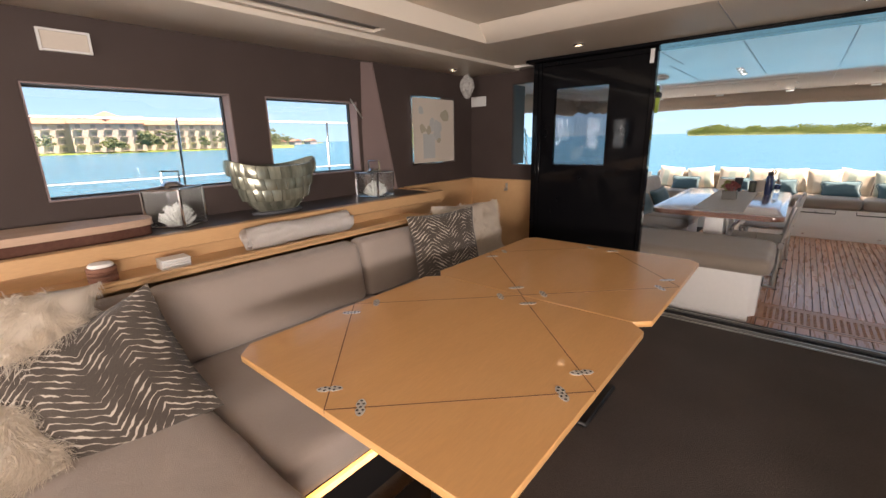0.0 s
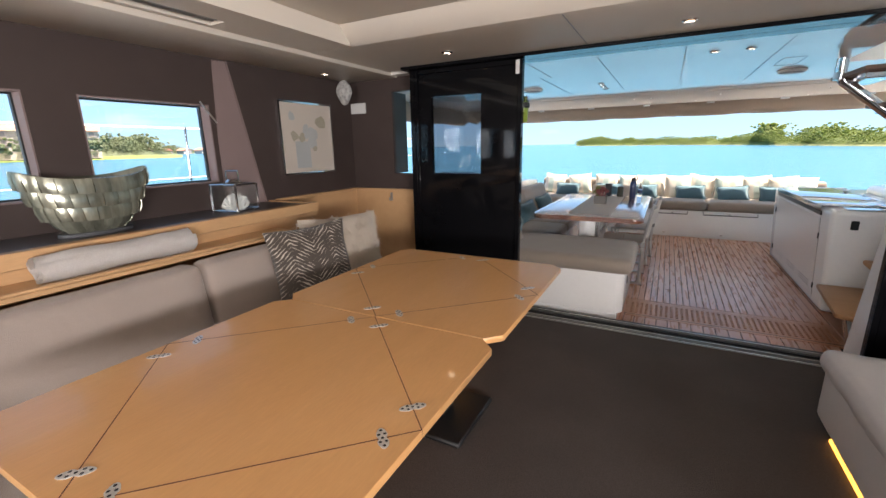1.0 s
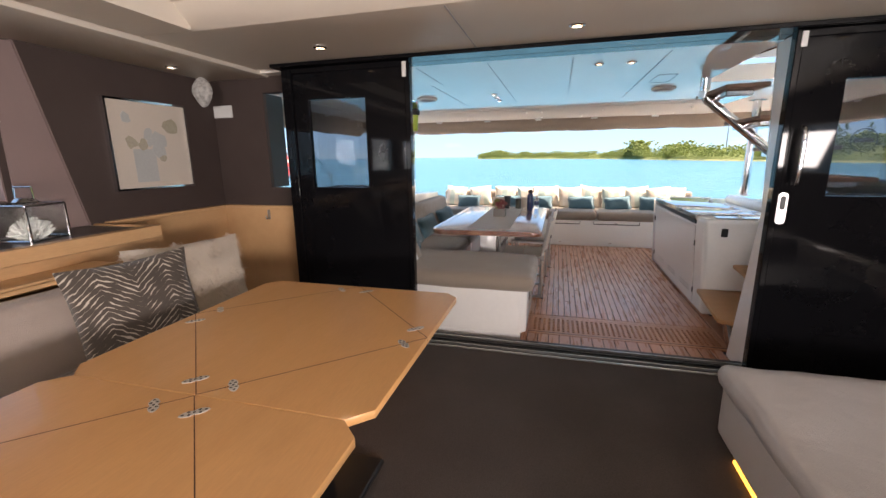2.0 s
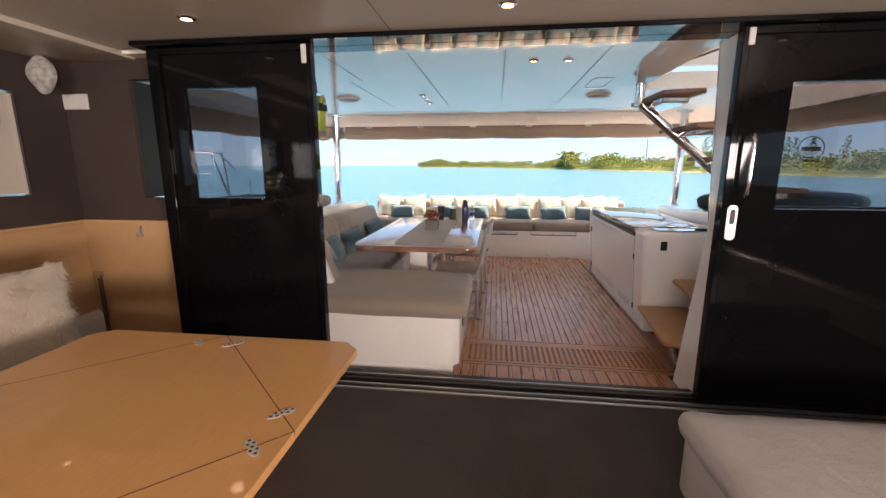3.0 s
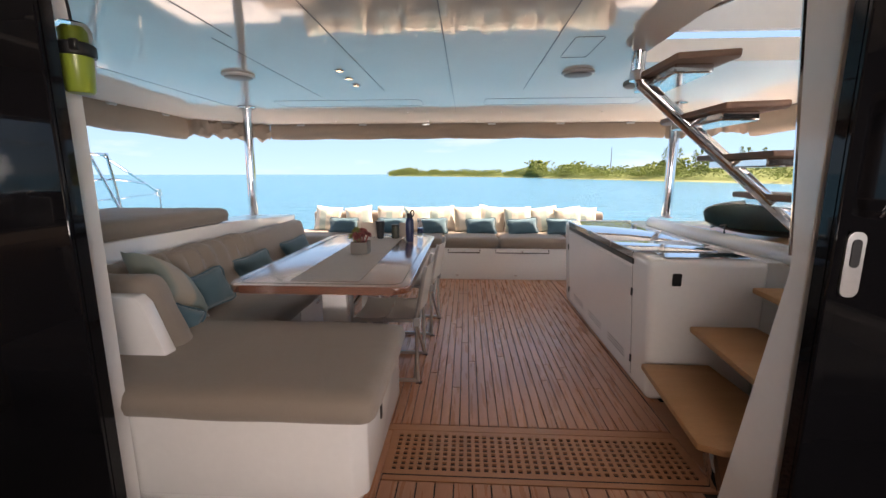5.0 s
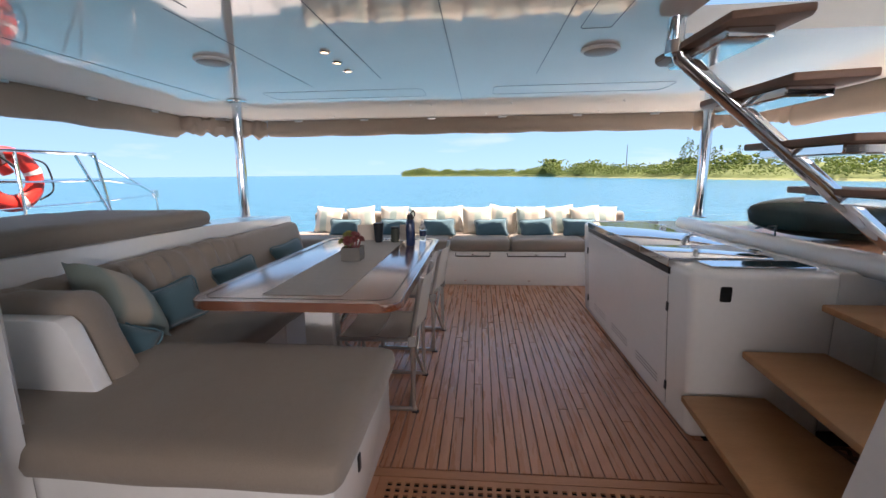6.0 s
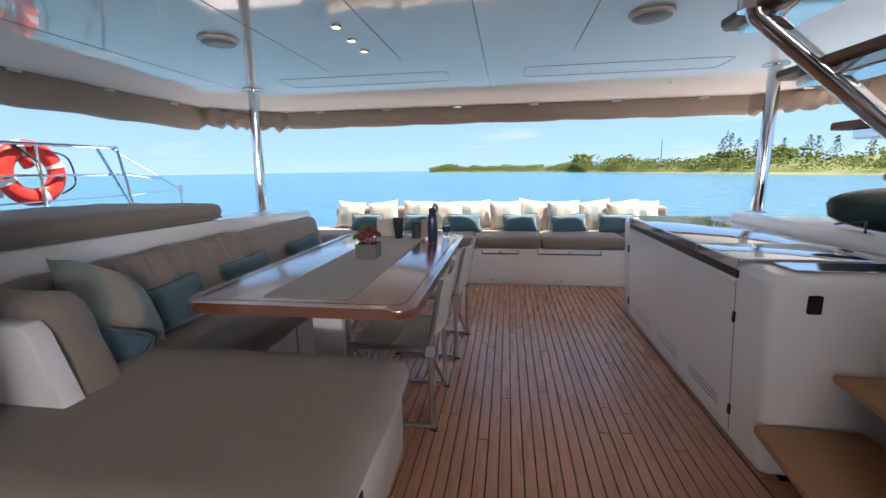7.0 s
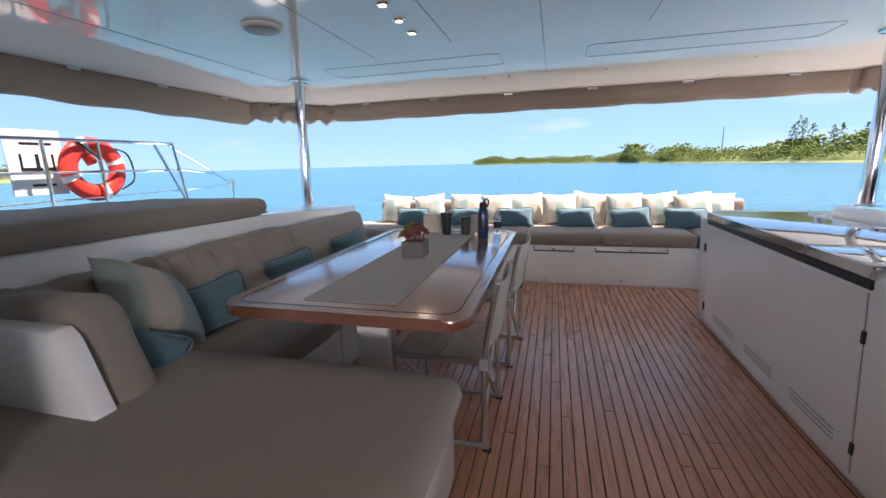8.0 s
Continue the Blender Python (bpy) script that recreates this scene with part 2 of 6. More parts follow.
CANVAS = surf("taupe_canvas", (0.33, 0.25, 0.195), (0.265, 0.20, 0.155), 2.5, 0.85, bump=0.6, fine=140, speck=0.12)
FUR = surf("cream_fur", (0.88, 0.82, 0.74), (0.78, 0.70, 0.61), 9, 0.8, speck=0.08, sheen=0.4)
HIDE = surf("white_cowhide", (0.90, 0.87, 0.84), (0.80, 0.74, 0.70), 14, 0.8, bump=0.6, fine=160, speck=0.1)


def let_light_through(m, col, share):
    """Thin hair or leaves pass part of the light."""
    ft = m.node_tree
    tl = ft.nodes.new("ShaderNodeBsdfTranslucent")
    tl.inputs[0].default_value = (*col, 1)
    mx = ft.nodes.new("ShaderNodeMixShader")
    mx.inputs[0].default_value = share
    ft.links.new(ft.nodes["Principled BSDF"].outputs[0], mx.inputs[1])
    ft.links.new(tl.outputs[0], mx.inputs[2])
    ft.links.new(mx.outputs[0], ft.nodes["Material Output"].inputs[0])


let_light_through(FUR, (0.84, 0.76, 0.66), 0.55)
ZEBRA = zebra_cloth("zebra_weave")
TEAL = surf("teal_cushion_cloth", (0.075, 0.165, 0.205), (0.06, 0.135, 0.17), 4, 0.85, bump=0.5, fine=260, speck=0.15, sheen=0.3)
STRIPE = striped_cloth("striped_cushion_cloth", [(0.72, 0.68, 0.58), (0.62, 0.53, 0.42), (0.74, 0.70, 0.62), (0.38, 0.52, 0.48)], 0.36)
STRIPEDARK = striped_cloth("sage_striped_cloth", [(0.26, 0.31, 0.27), (0.46, 0.38, 0.30), (0.18, 0.26, 0.26), (0.48, 0.45, 0.39)], 0.62)
GLASS = glass("clear_glass", (0.96, 0.98, 0.98))
SMOKYPANE = glass("grey_lantern_glass", (0.86, 0.90, 0.90), 0.14)
TINT = glass("smoked_glass", (0.22, 0.235, 0.26))
CARAFE = glass("bottle_plastic", (0.9, 0.94, 0.97), 0.05)
SMOKELID = surf("mirror_steel_lid", (0.62, 0.64, 0.68), None, 3, 0.07, metal=1.0, speck=0.02)
REDBUOY = surf("orange_red_buoy", (0.72, 0.045, 0.03), (0.60, 0.033, 0.022), 5, 0.45, speck=0.06)
WHITEPLASTIC = surf("white_plastic", (0.72, 0.71, 0.69), None, 6, 0.35, speck=0.04)
GREYPLASTIC = surf("grey_plastic", (0.30, 0.29, 0.28), None, 6, 0.45, speck=0.06)
LIME = surf("lime_plastic", (0.27, 0.37, 0.05), None, 6, 0.35, speck=0.05)
ROPE = surf("dark_rope", (0.03, 0.035, 0.04), None, 30, 0.8, bump=0.6, fine=120, speck=0.3)
SHELL = surf("mother_of_pearl_panels", (0.50, 0.50, 0.40), (0.06, 0.065, 0.045), 22, 0.22, metal=0.6, fine=60, stretch=(1, 1, 0.15), speck=0.3, vary=0.25)
SLATE = surf("slate", (0.07, 0.072, 0.078), None, 12, 0.6, bump=0.5, fine=80, speck=0.15)
LIVEEDGE = surf("pale_live_edge_wood", (0.60, 0.42, 0.31), (0.48, 0.31, 0.22), 3, 0.5, bump=0.3, fine=26, stretch=(8, 1, 8), speck=0.14)
BARK = surf("red_brown_bark", (0.14, 0.055, 0.035), (0.08, 0.03, 0.02), 9, 0.85, bump=1.0, fine=60, speck=0.3)
PAPER = surf("ivory_paper", (0.60, 0.53, 0.46), (0.56, 0.49, 0.42), 2, 0.7, speck=0.04)
PALEBLUE = surf("pale_blue_ink", (0.46, 0.47, 0.46), None, 5, 0.7, speck=0.1)
SAGEINK = surf("sage_ink", (0.34, 0.32, 0.22), (0.42, 0.36, 0.3), 9, 0.7, speck=0.25)
WEAVE = surf("grey_woven_mat", (0.46, 0.44, 0.41), (0.38, 0.36, 0.335), 40, 0.75, bump=1.0, fine=300, speck=0.35)
CONCRETE = surf("pale_concrete", (0.20, 0.185, 0.165), (0.15, 0.14, 0.125), 14, 0.75, bump=0.5, fine=90, speck=0.15)
SUCCULENT = surf("succulent_green", (0.16, 0.22, 0.07), (0.28, 0.24, 0.08), 20, 0.55, speck=0.2)
MAROON = surf("maroon_petals", (0.22, 0.04, 0.055), (0.32, 0.12, 0.10), 20, 0.6, speck=0.25)
NAVY = surf("navy_enamel", (0.018, 0.034, 0.095), None, 6, 0.25, coat=0.4, speck=0.05)
DARKMUG = surf("charcoal_tumbler", (0.03, 0.034, 0.04), None, 6, 0.35, speck=0.08)
OLIVE = surf("dark_olive_tin", (0.05, 0.055, 0.04), None, 6, 0.5, speck=0.1)
SLING = surf("beige_sling_mesh", (0.84, 0.81, 0.76), (0.78, 0.75, 0.70), 8, 0.8, bump=0.6, fine=300, speck=0.12)
HINGE = surf("pale_nickel_hinge", (0.86, 0.83, 0.78), (0.50, 0.47, 0.42), 130, 0.35, metal=0.35, speck=0.3)
ORNAMENT = surf("dark_and_white_carving", (0.75, 0.72, 0.68), (0.03, 0.028, 0.028), 34, 0.5, bump=0.5, fine=60, speck=0.2)
CORK = surf("terracotta_coaster", (0.28, 0.13, 0.09), None, 15, 0.8, speck=0.15)
LEATHER = surf("brown_sandal_leather", (0.16, 0.075, 0.04), None, 12, 0.6, speck=0.15)
RUBBER = surf("teal_black_hypalon", (0.014, 0.055, 0.058), (0.006, 0.016, 0.018), 3, 0.25, speck=0.08)
CORAL = surf("white_coral", (0.72, 0.70, 0.66), None, 18, 0.85, bump=0.8, fine=90, speck=0.1)
LEDGLOW = glow("amber_led", (1.0, 0.45, 0.05), 0.75)
LAMPGLOW = glow("warm_lamp_lens", (1.0, 0.80, 0.55), 1.7)
SEA = sea_water("sea")
FOLIAGE = surf("sunlit_foliage", (0.26, 0.31, 0.11), (0.17, 0.22, 0.075), 0.06, 0.8, fine=0.9, speck=0.35)
# far trees: some distance haze is mixed into this paler, greyer green
FOLIAGEHAZY = surf("far_foliage", (0.21, 0.24, 0.14), (0.16, 0.19, 0.11), 0.06, 0.8, fine=0.9, speck=0.3)
let_light_through(FOLIAGE, (0.34, 0.40, 0.12), 0.5)
let_light_through(FOLIAGEHAZY, (0.22, 0.26, 0.12), 0.45)
SHORE = surf("shore_sand_and_scrub", (0.12, 0.16, 0.05), (0.22, 0.21, 0.10), 0.05, 0.9, fine=0.8, speck=0.2)
STUCCO = surf("cream_stucco", (0.50, 0.43, 0.40), (0.43, 0.36, 0.335), 0.2, 0.85, fine=2, speck=0.08)
ROOFTILE = surf("terracotta_roof", (0.42, 0.23, 0.17), (0.34, 0.17, 0.12), 0.5, 0.8, fine=3, speck=0.2)
FARGLASS = surf("shaded_window", (0.27, 0.24, 0.23), None, 1, 0.4, speck=0.1)
LAWN = surf("lawn", (0.20, 0.27, 0.05), None, 0.1, 0.9, fine=1, speck=0.15)

# ---- building tools ----
WORLD = {}


def link_mesh(name, bm, material, smooth=40):
    me = bpy.data.meshes.new(name)
    bmesh.ops.recalc_face_normals(bm, faces=bm.faces)
    for f in bm.faces:
        f.smooth = True
    bm.to_mesh(me)
    bm.free()
    me.set_sharp_from_angle(angle=radians(smooth))
    me.materials.append(material)
    return new(name, me)


def thing(name, at, label, category, group="", kind=""):
    ob = new(name)
    ob.empty_display_size = 0.1
    ob.matrix_basis = Matrix.Translation(at)
    WORLD[ob] = Matrix.Translation(at)
    return tagged(ob, label, category, group, kind)


def part(name, bm, material, parent, label="", smooth=40):
    """One mesh, given in world coordinates, under a thing or a part."""
    ob = link_mesh(name, bm, material, smooth)
    ob.parent = parent
    ob.matrix_parent_inverse = WORLD.get(parent, Matrix()).inverted()
    WORLD[ob] = Matrix()
    return tagged(ob, label)


def solo(name, bm, material, label, category="", group="", kind="", smooth=40):
    return tagged(link_mesh(name, bm, material, smooth), label, category, group, kind)


def box(x0, x1, y0, y1, z0, z1, bevel=0.004, seg=1, bm=None):
    own = bm is None
    bm = bm or bmesh.new()
    r = bmesh.ops.create_cube(bm, size=1, matrix=Matrix.LocRotScale(((x0 + x1) / 2, (y0 + y1) / 2, (z0 + z1) / 2), None, (abs(x1 - x0), abs(y1 - y0), abs(z1 - z0))))
    if bevel:
        es = {e for v in r["verts"] for e in v.link_edges}
        bmesh.ops.bevel(bm, geom=list(es), offset=bevel, segments=seg, affect="EDGES", profile=0.5)
    return bm


def prism(poly, axis, a0, a1, bevel=0.0, seg=1):
    """A flat outline pushed along an axis: poly in the two other axes, in xyz order."""
    bm = bmesh.new()

    def at(p, a):
        return {"x": (a, p[0], p[1]), "y": (p[0], a, p[1]), "z": (p[0], p[1], a)}[axis]
    lo = [bm.verts.new(at(p, a0)) for p in poly]
    hi = [bm.verts.new(at(p, a1)) for p in poly]
    n = len(poly)
    bm.faces.new(lo)
    bm.faces.new(hi)
    for i in range(n):
        bm.faces.new((lo[i], lo[(i + 1) % n], hi[(i + 1) % n], hi[i]))
    if bevel:
        bmesh.ops.bevel(bm, geom=list(bm.edges), offset=bevel, segments=seg, affect="EDGES", profile=0.5)
    return bm


def slab(axis, a0, a1, us, vs, holes=()):
    """A wall or ceiling plate across an axis from a0 to a1, over us x vs, with rectangular holes (u0, u1, v0, v1)."""
    cu = sorted({us[0], us[1], *[h[i] for h in holes for i in (0, 1)]})
    cv = sorted({vs[0], vs[1], *[h[i] for h in holes for i in (2, 3)]})
    bm = bmesh.new()
    made = {}

    def vert(u, v, a):
        k = (u, v, a)
        if k not in made:
            made[k] = bm.verts.new({"x": (a, u, v), "y": (u, a, v), "z": (u, v, a)}[axis])
        return made[k]
    solid = {}
    for i in range(len(cu) - 1):
        for j in range(len(cv) - 1):
            mu, mv = (cu[i] + cu[i + 1]) / 2, (cv[j] + cv[j + 1]) / 2
            inside = us[0] <= mu <= us[1] and vs[0] <= mv <= vs[1]
            solid[i, j] = inside and not any(h[0] < mu < h[1] and h[2] < mv < h[3] for h in holes)
    for (i, j), s in solid.items():
        if not s:
            continue
        q = [(cu[i], cv[j]), (cu[i + 1], cv[j]), (cu[i + 1], cv[j + 1]), (cu[i], cv[j + 1])]
        for a in (a0, a1):
            bm.faces.new([vert(*p, a) for p in q])
        for k, (di, dj) in enumerate(((0, -1), (1, 0), (0, 1), (-1, 0))):
            if not solid.get((i + di, j + dj)):
                p, r = q[k], q[(k + 1) % 4]
                bm.faces.new((vert(*p, a0), vert(*r, a0), vert(*r, a1), vert(*p, a1)))
    return bm


def tube(pts, r, n=10, bm=None, cap=True):
    """A round bar along a line of points; r: one radius or one for each point."""
    bm = bm or bmesh.new()
    pts = [Vector(p) for p in pts]
    rs = r if isinstance(r, (list, tuple)) else [r] * len(pts)
    rings = []
    up = Vector((0.13, 0.31, 0.94)).normalized()
    for i, p in enumerate(pts):
        d = (pts[min(i + 1, len(pts) - 1)] - pts[max(i - 1, 0)]).normalized()
        a = d.cross(up)
        if a.length < 0.1:
            a = d.cross(Vector((1, 0, 0)))
        a.normalize()
        b = d.cross(a)
        rings.append([bm.verts.new(p + (a * math.cos(2 * math.pi * k / n) + b * math.sin(2 * math.pi * k / n)) * rs[i]) for k in range(n)])
    for u, v in zip(rings, rings[1:]):
        for k in range(n):
            bm.faces.new((u[k], u[(k + 1) % n], v[(k + 1) % n], v[k]))
    if cap:
        bm.faces.new(rings[0])
        bm.faces.new(rings[-1])
    return bm


def lathe(prof, at, n=20, bm=None):
    """A turned shape round the upright through at: profile of (radius, height)."""
    bm = bm or bmesh.new()
    rings = []
    for r, z in prof:
        rings.append([bm.verts.new((at[0] + r * math.cos(2 * math.pi * k / n), at[1] + r * math.sin(2 * math.pi * k / n), at[2] + z)) for k in range(n)])
    for u, v in zip(rings, rings[1:]):
        for k in range(n):
            bm.faces.new((u[k], u[(k + 1) % n], v[(k + 1) % n], v[k]))
    bm.faces.new(rings[0])
    bm.faces.new(rings[-1])
    return bm


def curve(pts, n=6):
    """A smooth line through points."""
    pts = [Vector(p) for p in pts]
    out = []
    for i in range(len(pts) - 1):
        p0, p1, p2, p3 = pts[max(i - 1, 0)], pts[i], pts[i + 1], pts[min(i + 2, len(pts) - 1)]
        for k in range(n):
            t = k / n
            out.append(0.5 * (2 * p1 + (p2 - p0) * t + (2 * p0 - 5 * p1 + 4 * p2 - p3) * t * t + (3 * p1 - p0 - 3 * p2 + p3) * t ** 3))
    return out + [pts[-1]]


def soft(x0, x1, y0, y1, z0, z1, r=0.05, cell=0.06, puff=0.0, wrinkle=0.0, wscale=6.0, shear=None):
    """An upholstered block: rounded, slightly swollen, a little creased. shear: function of a point."""
    c = Vector(((x0 + x1) / 2, (y0 + y1) / 2, (z0 + z1) / 2))
    h = Vector(((x1 - x0) / 2, (y1 - y0) / 2, (z1 - z0) / 2))
    r = min(r, h.x, h.y, h.z)
    n = [max(4, min(64, int(2 * k / cell))) for k in h]
    bm = bmesh.new()
    made = {}

    def vert(p):
        k = tuple(round(a, 5) for a in p)
        if k not in made:
            inner = Vector([max(-(h[i] - r), min(h[i] - r, p[i])) for i in range(3)])
            d = Vector(p) - inner
            q = inner + d.normalized() * r if d.length > 1e-6 else Vector(p)
            if puff:
                f = [1 - (q[i] / h[i]) ** 2 for i in range(3)]
                thin = min(range(3), key=lambda i: h[i])
                o = [i for i in range(3) if i != thin]
                q[thin] += math.copysign(puff * max(0, f[o[0]]) ** 0.5 * max(0, f[o[1]]) ** 0.5, q[thin]) * min(1, abs(q[thin]) / h[thin])
            w = c + q
            if wrinkle:
                w += Vector([noise.noise(w * wscale + Vector((k_ * 17.3, 4.1, k_ * 3.3))) for k_ in range(3)]) * wrinkle
            made[k] = bm.verts.new(shear(w) if shear else w)
        return made[k]
    for ax in range(3):
        u, v = [i for i in range(3) if i != ax]
        # grid lines gather at the rounded edges
        def line(i):
            e = [-h[i], -h[i] + r * 0.3, -h[i] + r]
            m_ = [(-h[i] + r) + (2 * h[i] - 2 * r) * k / n[i] for k in range(1, n[i])]
            return e + m_ + [h[i] - r, h[i] - r * 0.3, h[i]]
        lu, lv = line(u), line(v)
        for s in (-1, 1):
            for i in range(len(lu) - 1):
                for j in range(len(lv) - 1):
                    q = []
                    for a, b in ((i, j), (i + 1, j), (i + 1, j + 1), (i, j + 1)):
                        p = [0, 0, 0]
                        p[ax], p[u], p[v] = s * h[ax], lu[a], lv[b]
                        q.append(vert(p))
                    if len(set(q)) == 4:
                        try:
                            bm.faces.new(q)
                        except ValueError:
                            pass
    bmesh.ops.remove_doubles(bm, verts=bm.verts, dist=0.0005)
    return bm


def pillow_bm(w, h, t, n=14, crease=0.006, seed=0, slump=0.0):
    """A scatter cushion in its own xy plane, with pinched corners."""
    bm = bmesh.new()
    grid = {}
    for s in (1, -1):
        for i in range(n + 1):
            for j in range(n + 1):
                u, v = 2 * i / n - 1, 2 * j / n - 1
                edge = i in (0, n) or j in (0, n)
                if edge and s < 0:
                    grid[s, i, j] = grid[1, i, j]
                    continue
                f = max(0, 1 - u * u) ** 0.42 * max(0, 1 - v * v) ** 0.42
                pin_u, pin_v = 1 - 0.07 * (1 - v * v) * abs(u), 1 - 0.07 * (1 - u * u) * abs(v)
                p = Vector((w / 2 * u * pin_u, h / 2 * v * pin_v, s * t / 2 * f))
                p.z += slump * (1 - u * u) * (0.4 - abs(v + 0.2))
                p += Vector([noise.noise(Vector((u * 2.3 + k * 9, v * 2.3, seed * 3.7 + s))) for k in range(3)]) * crease
                grid[s, i, j] = bm.verts.new(p)
    for s in (1, -1):
        for i in range(n):
            for j in range(n):
                q = [grid[s, i, j], grid[s, i + 1, j], grid[s, i + 1, j + 1], grid[s, i, j + 1]]
                bm.faces.new(q if s > 0 else q[::-1])
    return bm


def facing(at, normal, lean=0.0):
    """A pose at a point whose local z looks along normal and whose local y points upwards; lean: degrees about the normal."""
    z = Vector(normal).normalized()
    x = Vector((0, 0, 1)).cross(z).normalized()
    y = z.cross(x)
    m = Matrix((x, y, z)).transposed().to_4x4()
    return Matrix.Translation(at) @ m @ pose(0, 0, 0, 0, 0, lean)


def pillow(name, at, normal, w, h, t, material, label, lean=0.0, seed=0, group="", piping=None, category="cushion", slump=0.0):
    ob = link_mesh(name, pillow_bm(w, h, t, seed=seed, slump=slump), material, 80)
    ob.matrix_basis = facing(at, normal, lean)
    if piping:
        loop = [(a * w / 2 * 0.985, b * h / 2 * 0.985, 0) for a, b in ((-1, -1), (0, -0.93), (1, -1), (0.93, 0), (1, 1), (0, 0.93), (-1, 1), (-0.93, 0), (-1, -1))]
        p = link_mesh("piping", tube(curve(loop, 3), 0.006, 6), piping, 80)
        p.parent = ob
    return tagged(ob, label, category, group)


def fur_pillow(name, at, normal, w, h, t, label, count=1500, length=0.06, lean=0.0, seed=0, category="cushion"):
    """A long-haired cushion: a body and a coat of fine tapering tufts."""
    rnd = random.Random(seed)
    body = pillow_bm(w, h, t, seed=seed)
    body.faces.ensure_lookup_table()
    faces = list(body.faces)
    hair = bmesh.new()
    for _ in range(count):
        f = rnd.choice(faces)
        a = rnd.random()
        c = f.calc_center_median().lerp(f.verts[rnd.randrange(4)].co, a * 0.9)
        lock = Vector([noise.noise(c * 14 + Vector((k_ * 11, seed, 0))) for k_ in range(3)]) * 1.3
        d = (f.normal * 0.9 + lock + Vector((rnd.gauss(0, 0.22), rnd.gauss(-0.35, 0.22), rnd.gauss(0, 0.22)))).normalized()
        side = d.cross(Vector((rnd.random() - 0.5, rnd.random() - 0.5, rnd.random() - 0.5))).normalized() * (0.0006 + 0.0008 * rnd.random())
        ln = length * (0.6 + 0.7 * rnd.random())
        mid = c + d * ln * 0.55
        tip = c + d * ln + Vector((0, -ln * 0.35, 0))
        vs = [hair.verts.new(p) for p in (c - side, c + side, mid + side * 0.8, mid - side * 0.8, tip)]
        hair.faces.new(vs[:4])
        hair.faces.new((vs[3], vs[2], vs[4]))
    ob = link_mesh(name, body, FUR, 80)
    ob.matrix_basis = facing(at, normal, lean)
    co = link_mesh("fur_coat", hair, FUR, 180)
    co.parent = ob
    tagged(co, kind="stuff")
    return tagged(ob, label, category)


def rounded(x0, x1, y0, y1, r, n=5):
    out = []
    for cx, cy, a in ((x1 - r, y1 - r, 0), (x0 + r, y1 - r, 90), (x0 + r, y0 + r, 180), (x1 - r, y0 + r, 270)):
        for k in range(n + 1):
            t = radians(a + 90 * k / n)
            out.append((cx + r * math.cos(t), cy + r * math.sin(t)))
    return out


# ---- sea, shores ----
bm = bmesh.new()
bmesh.ops.create_grid(bm, x_segments=2, y_segments=2, size=4800, matrix=Matrix.Translation((0, 0, -1.5)))
solo("water", bm, SEA, "turquoise blue sea with small ripples", "sea", kind="structure")


def clump_mesh(spots, seed):
    """Many small faceted leaf clumps: spots of (x, y, z, radius)."""
    rnd = np.random.RandomState(seed)
    ico = bmesh.new()
    bmesh.ops.create_icosphere(ico, subdivisions=1, radius=1)
    base = np.array([v.co[:] for v in ico.verts])
    tris = np.array([[v.index for v in f.verts] for f in ico.faces])
    ico.free()
    sp = np.array(spots)
    n = len(sp)
    jit = 0.55 + 0.75 * rnd.rand(n, len(base), 1)
    vs = sp[:, None, :3] + base[None] * jit * sp[:, None, 3:4] * np.array([1.15, 1.15, 0.9])
    fs = tris[None] + (np.arange(n) * len(base))[:, None, None]
    me = bpy.data.meshes.new("clumps")
    me.from_pydata(vs.reshape(-1, 3).tolist(), [], fs.reshape(-1, 3).tolist())
    return me


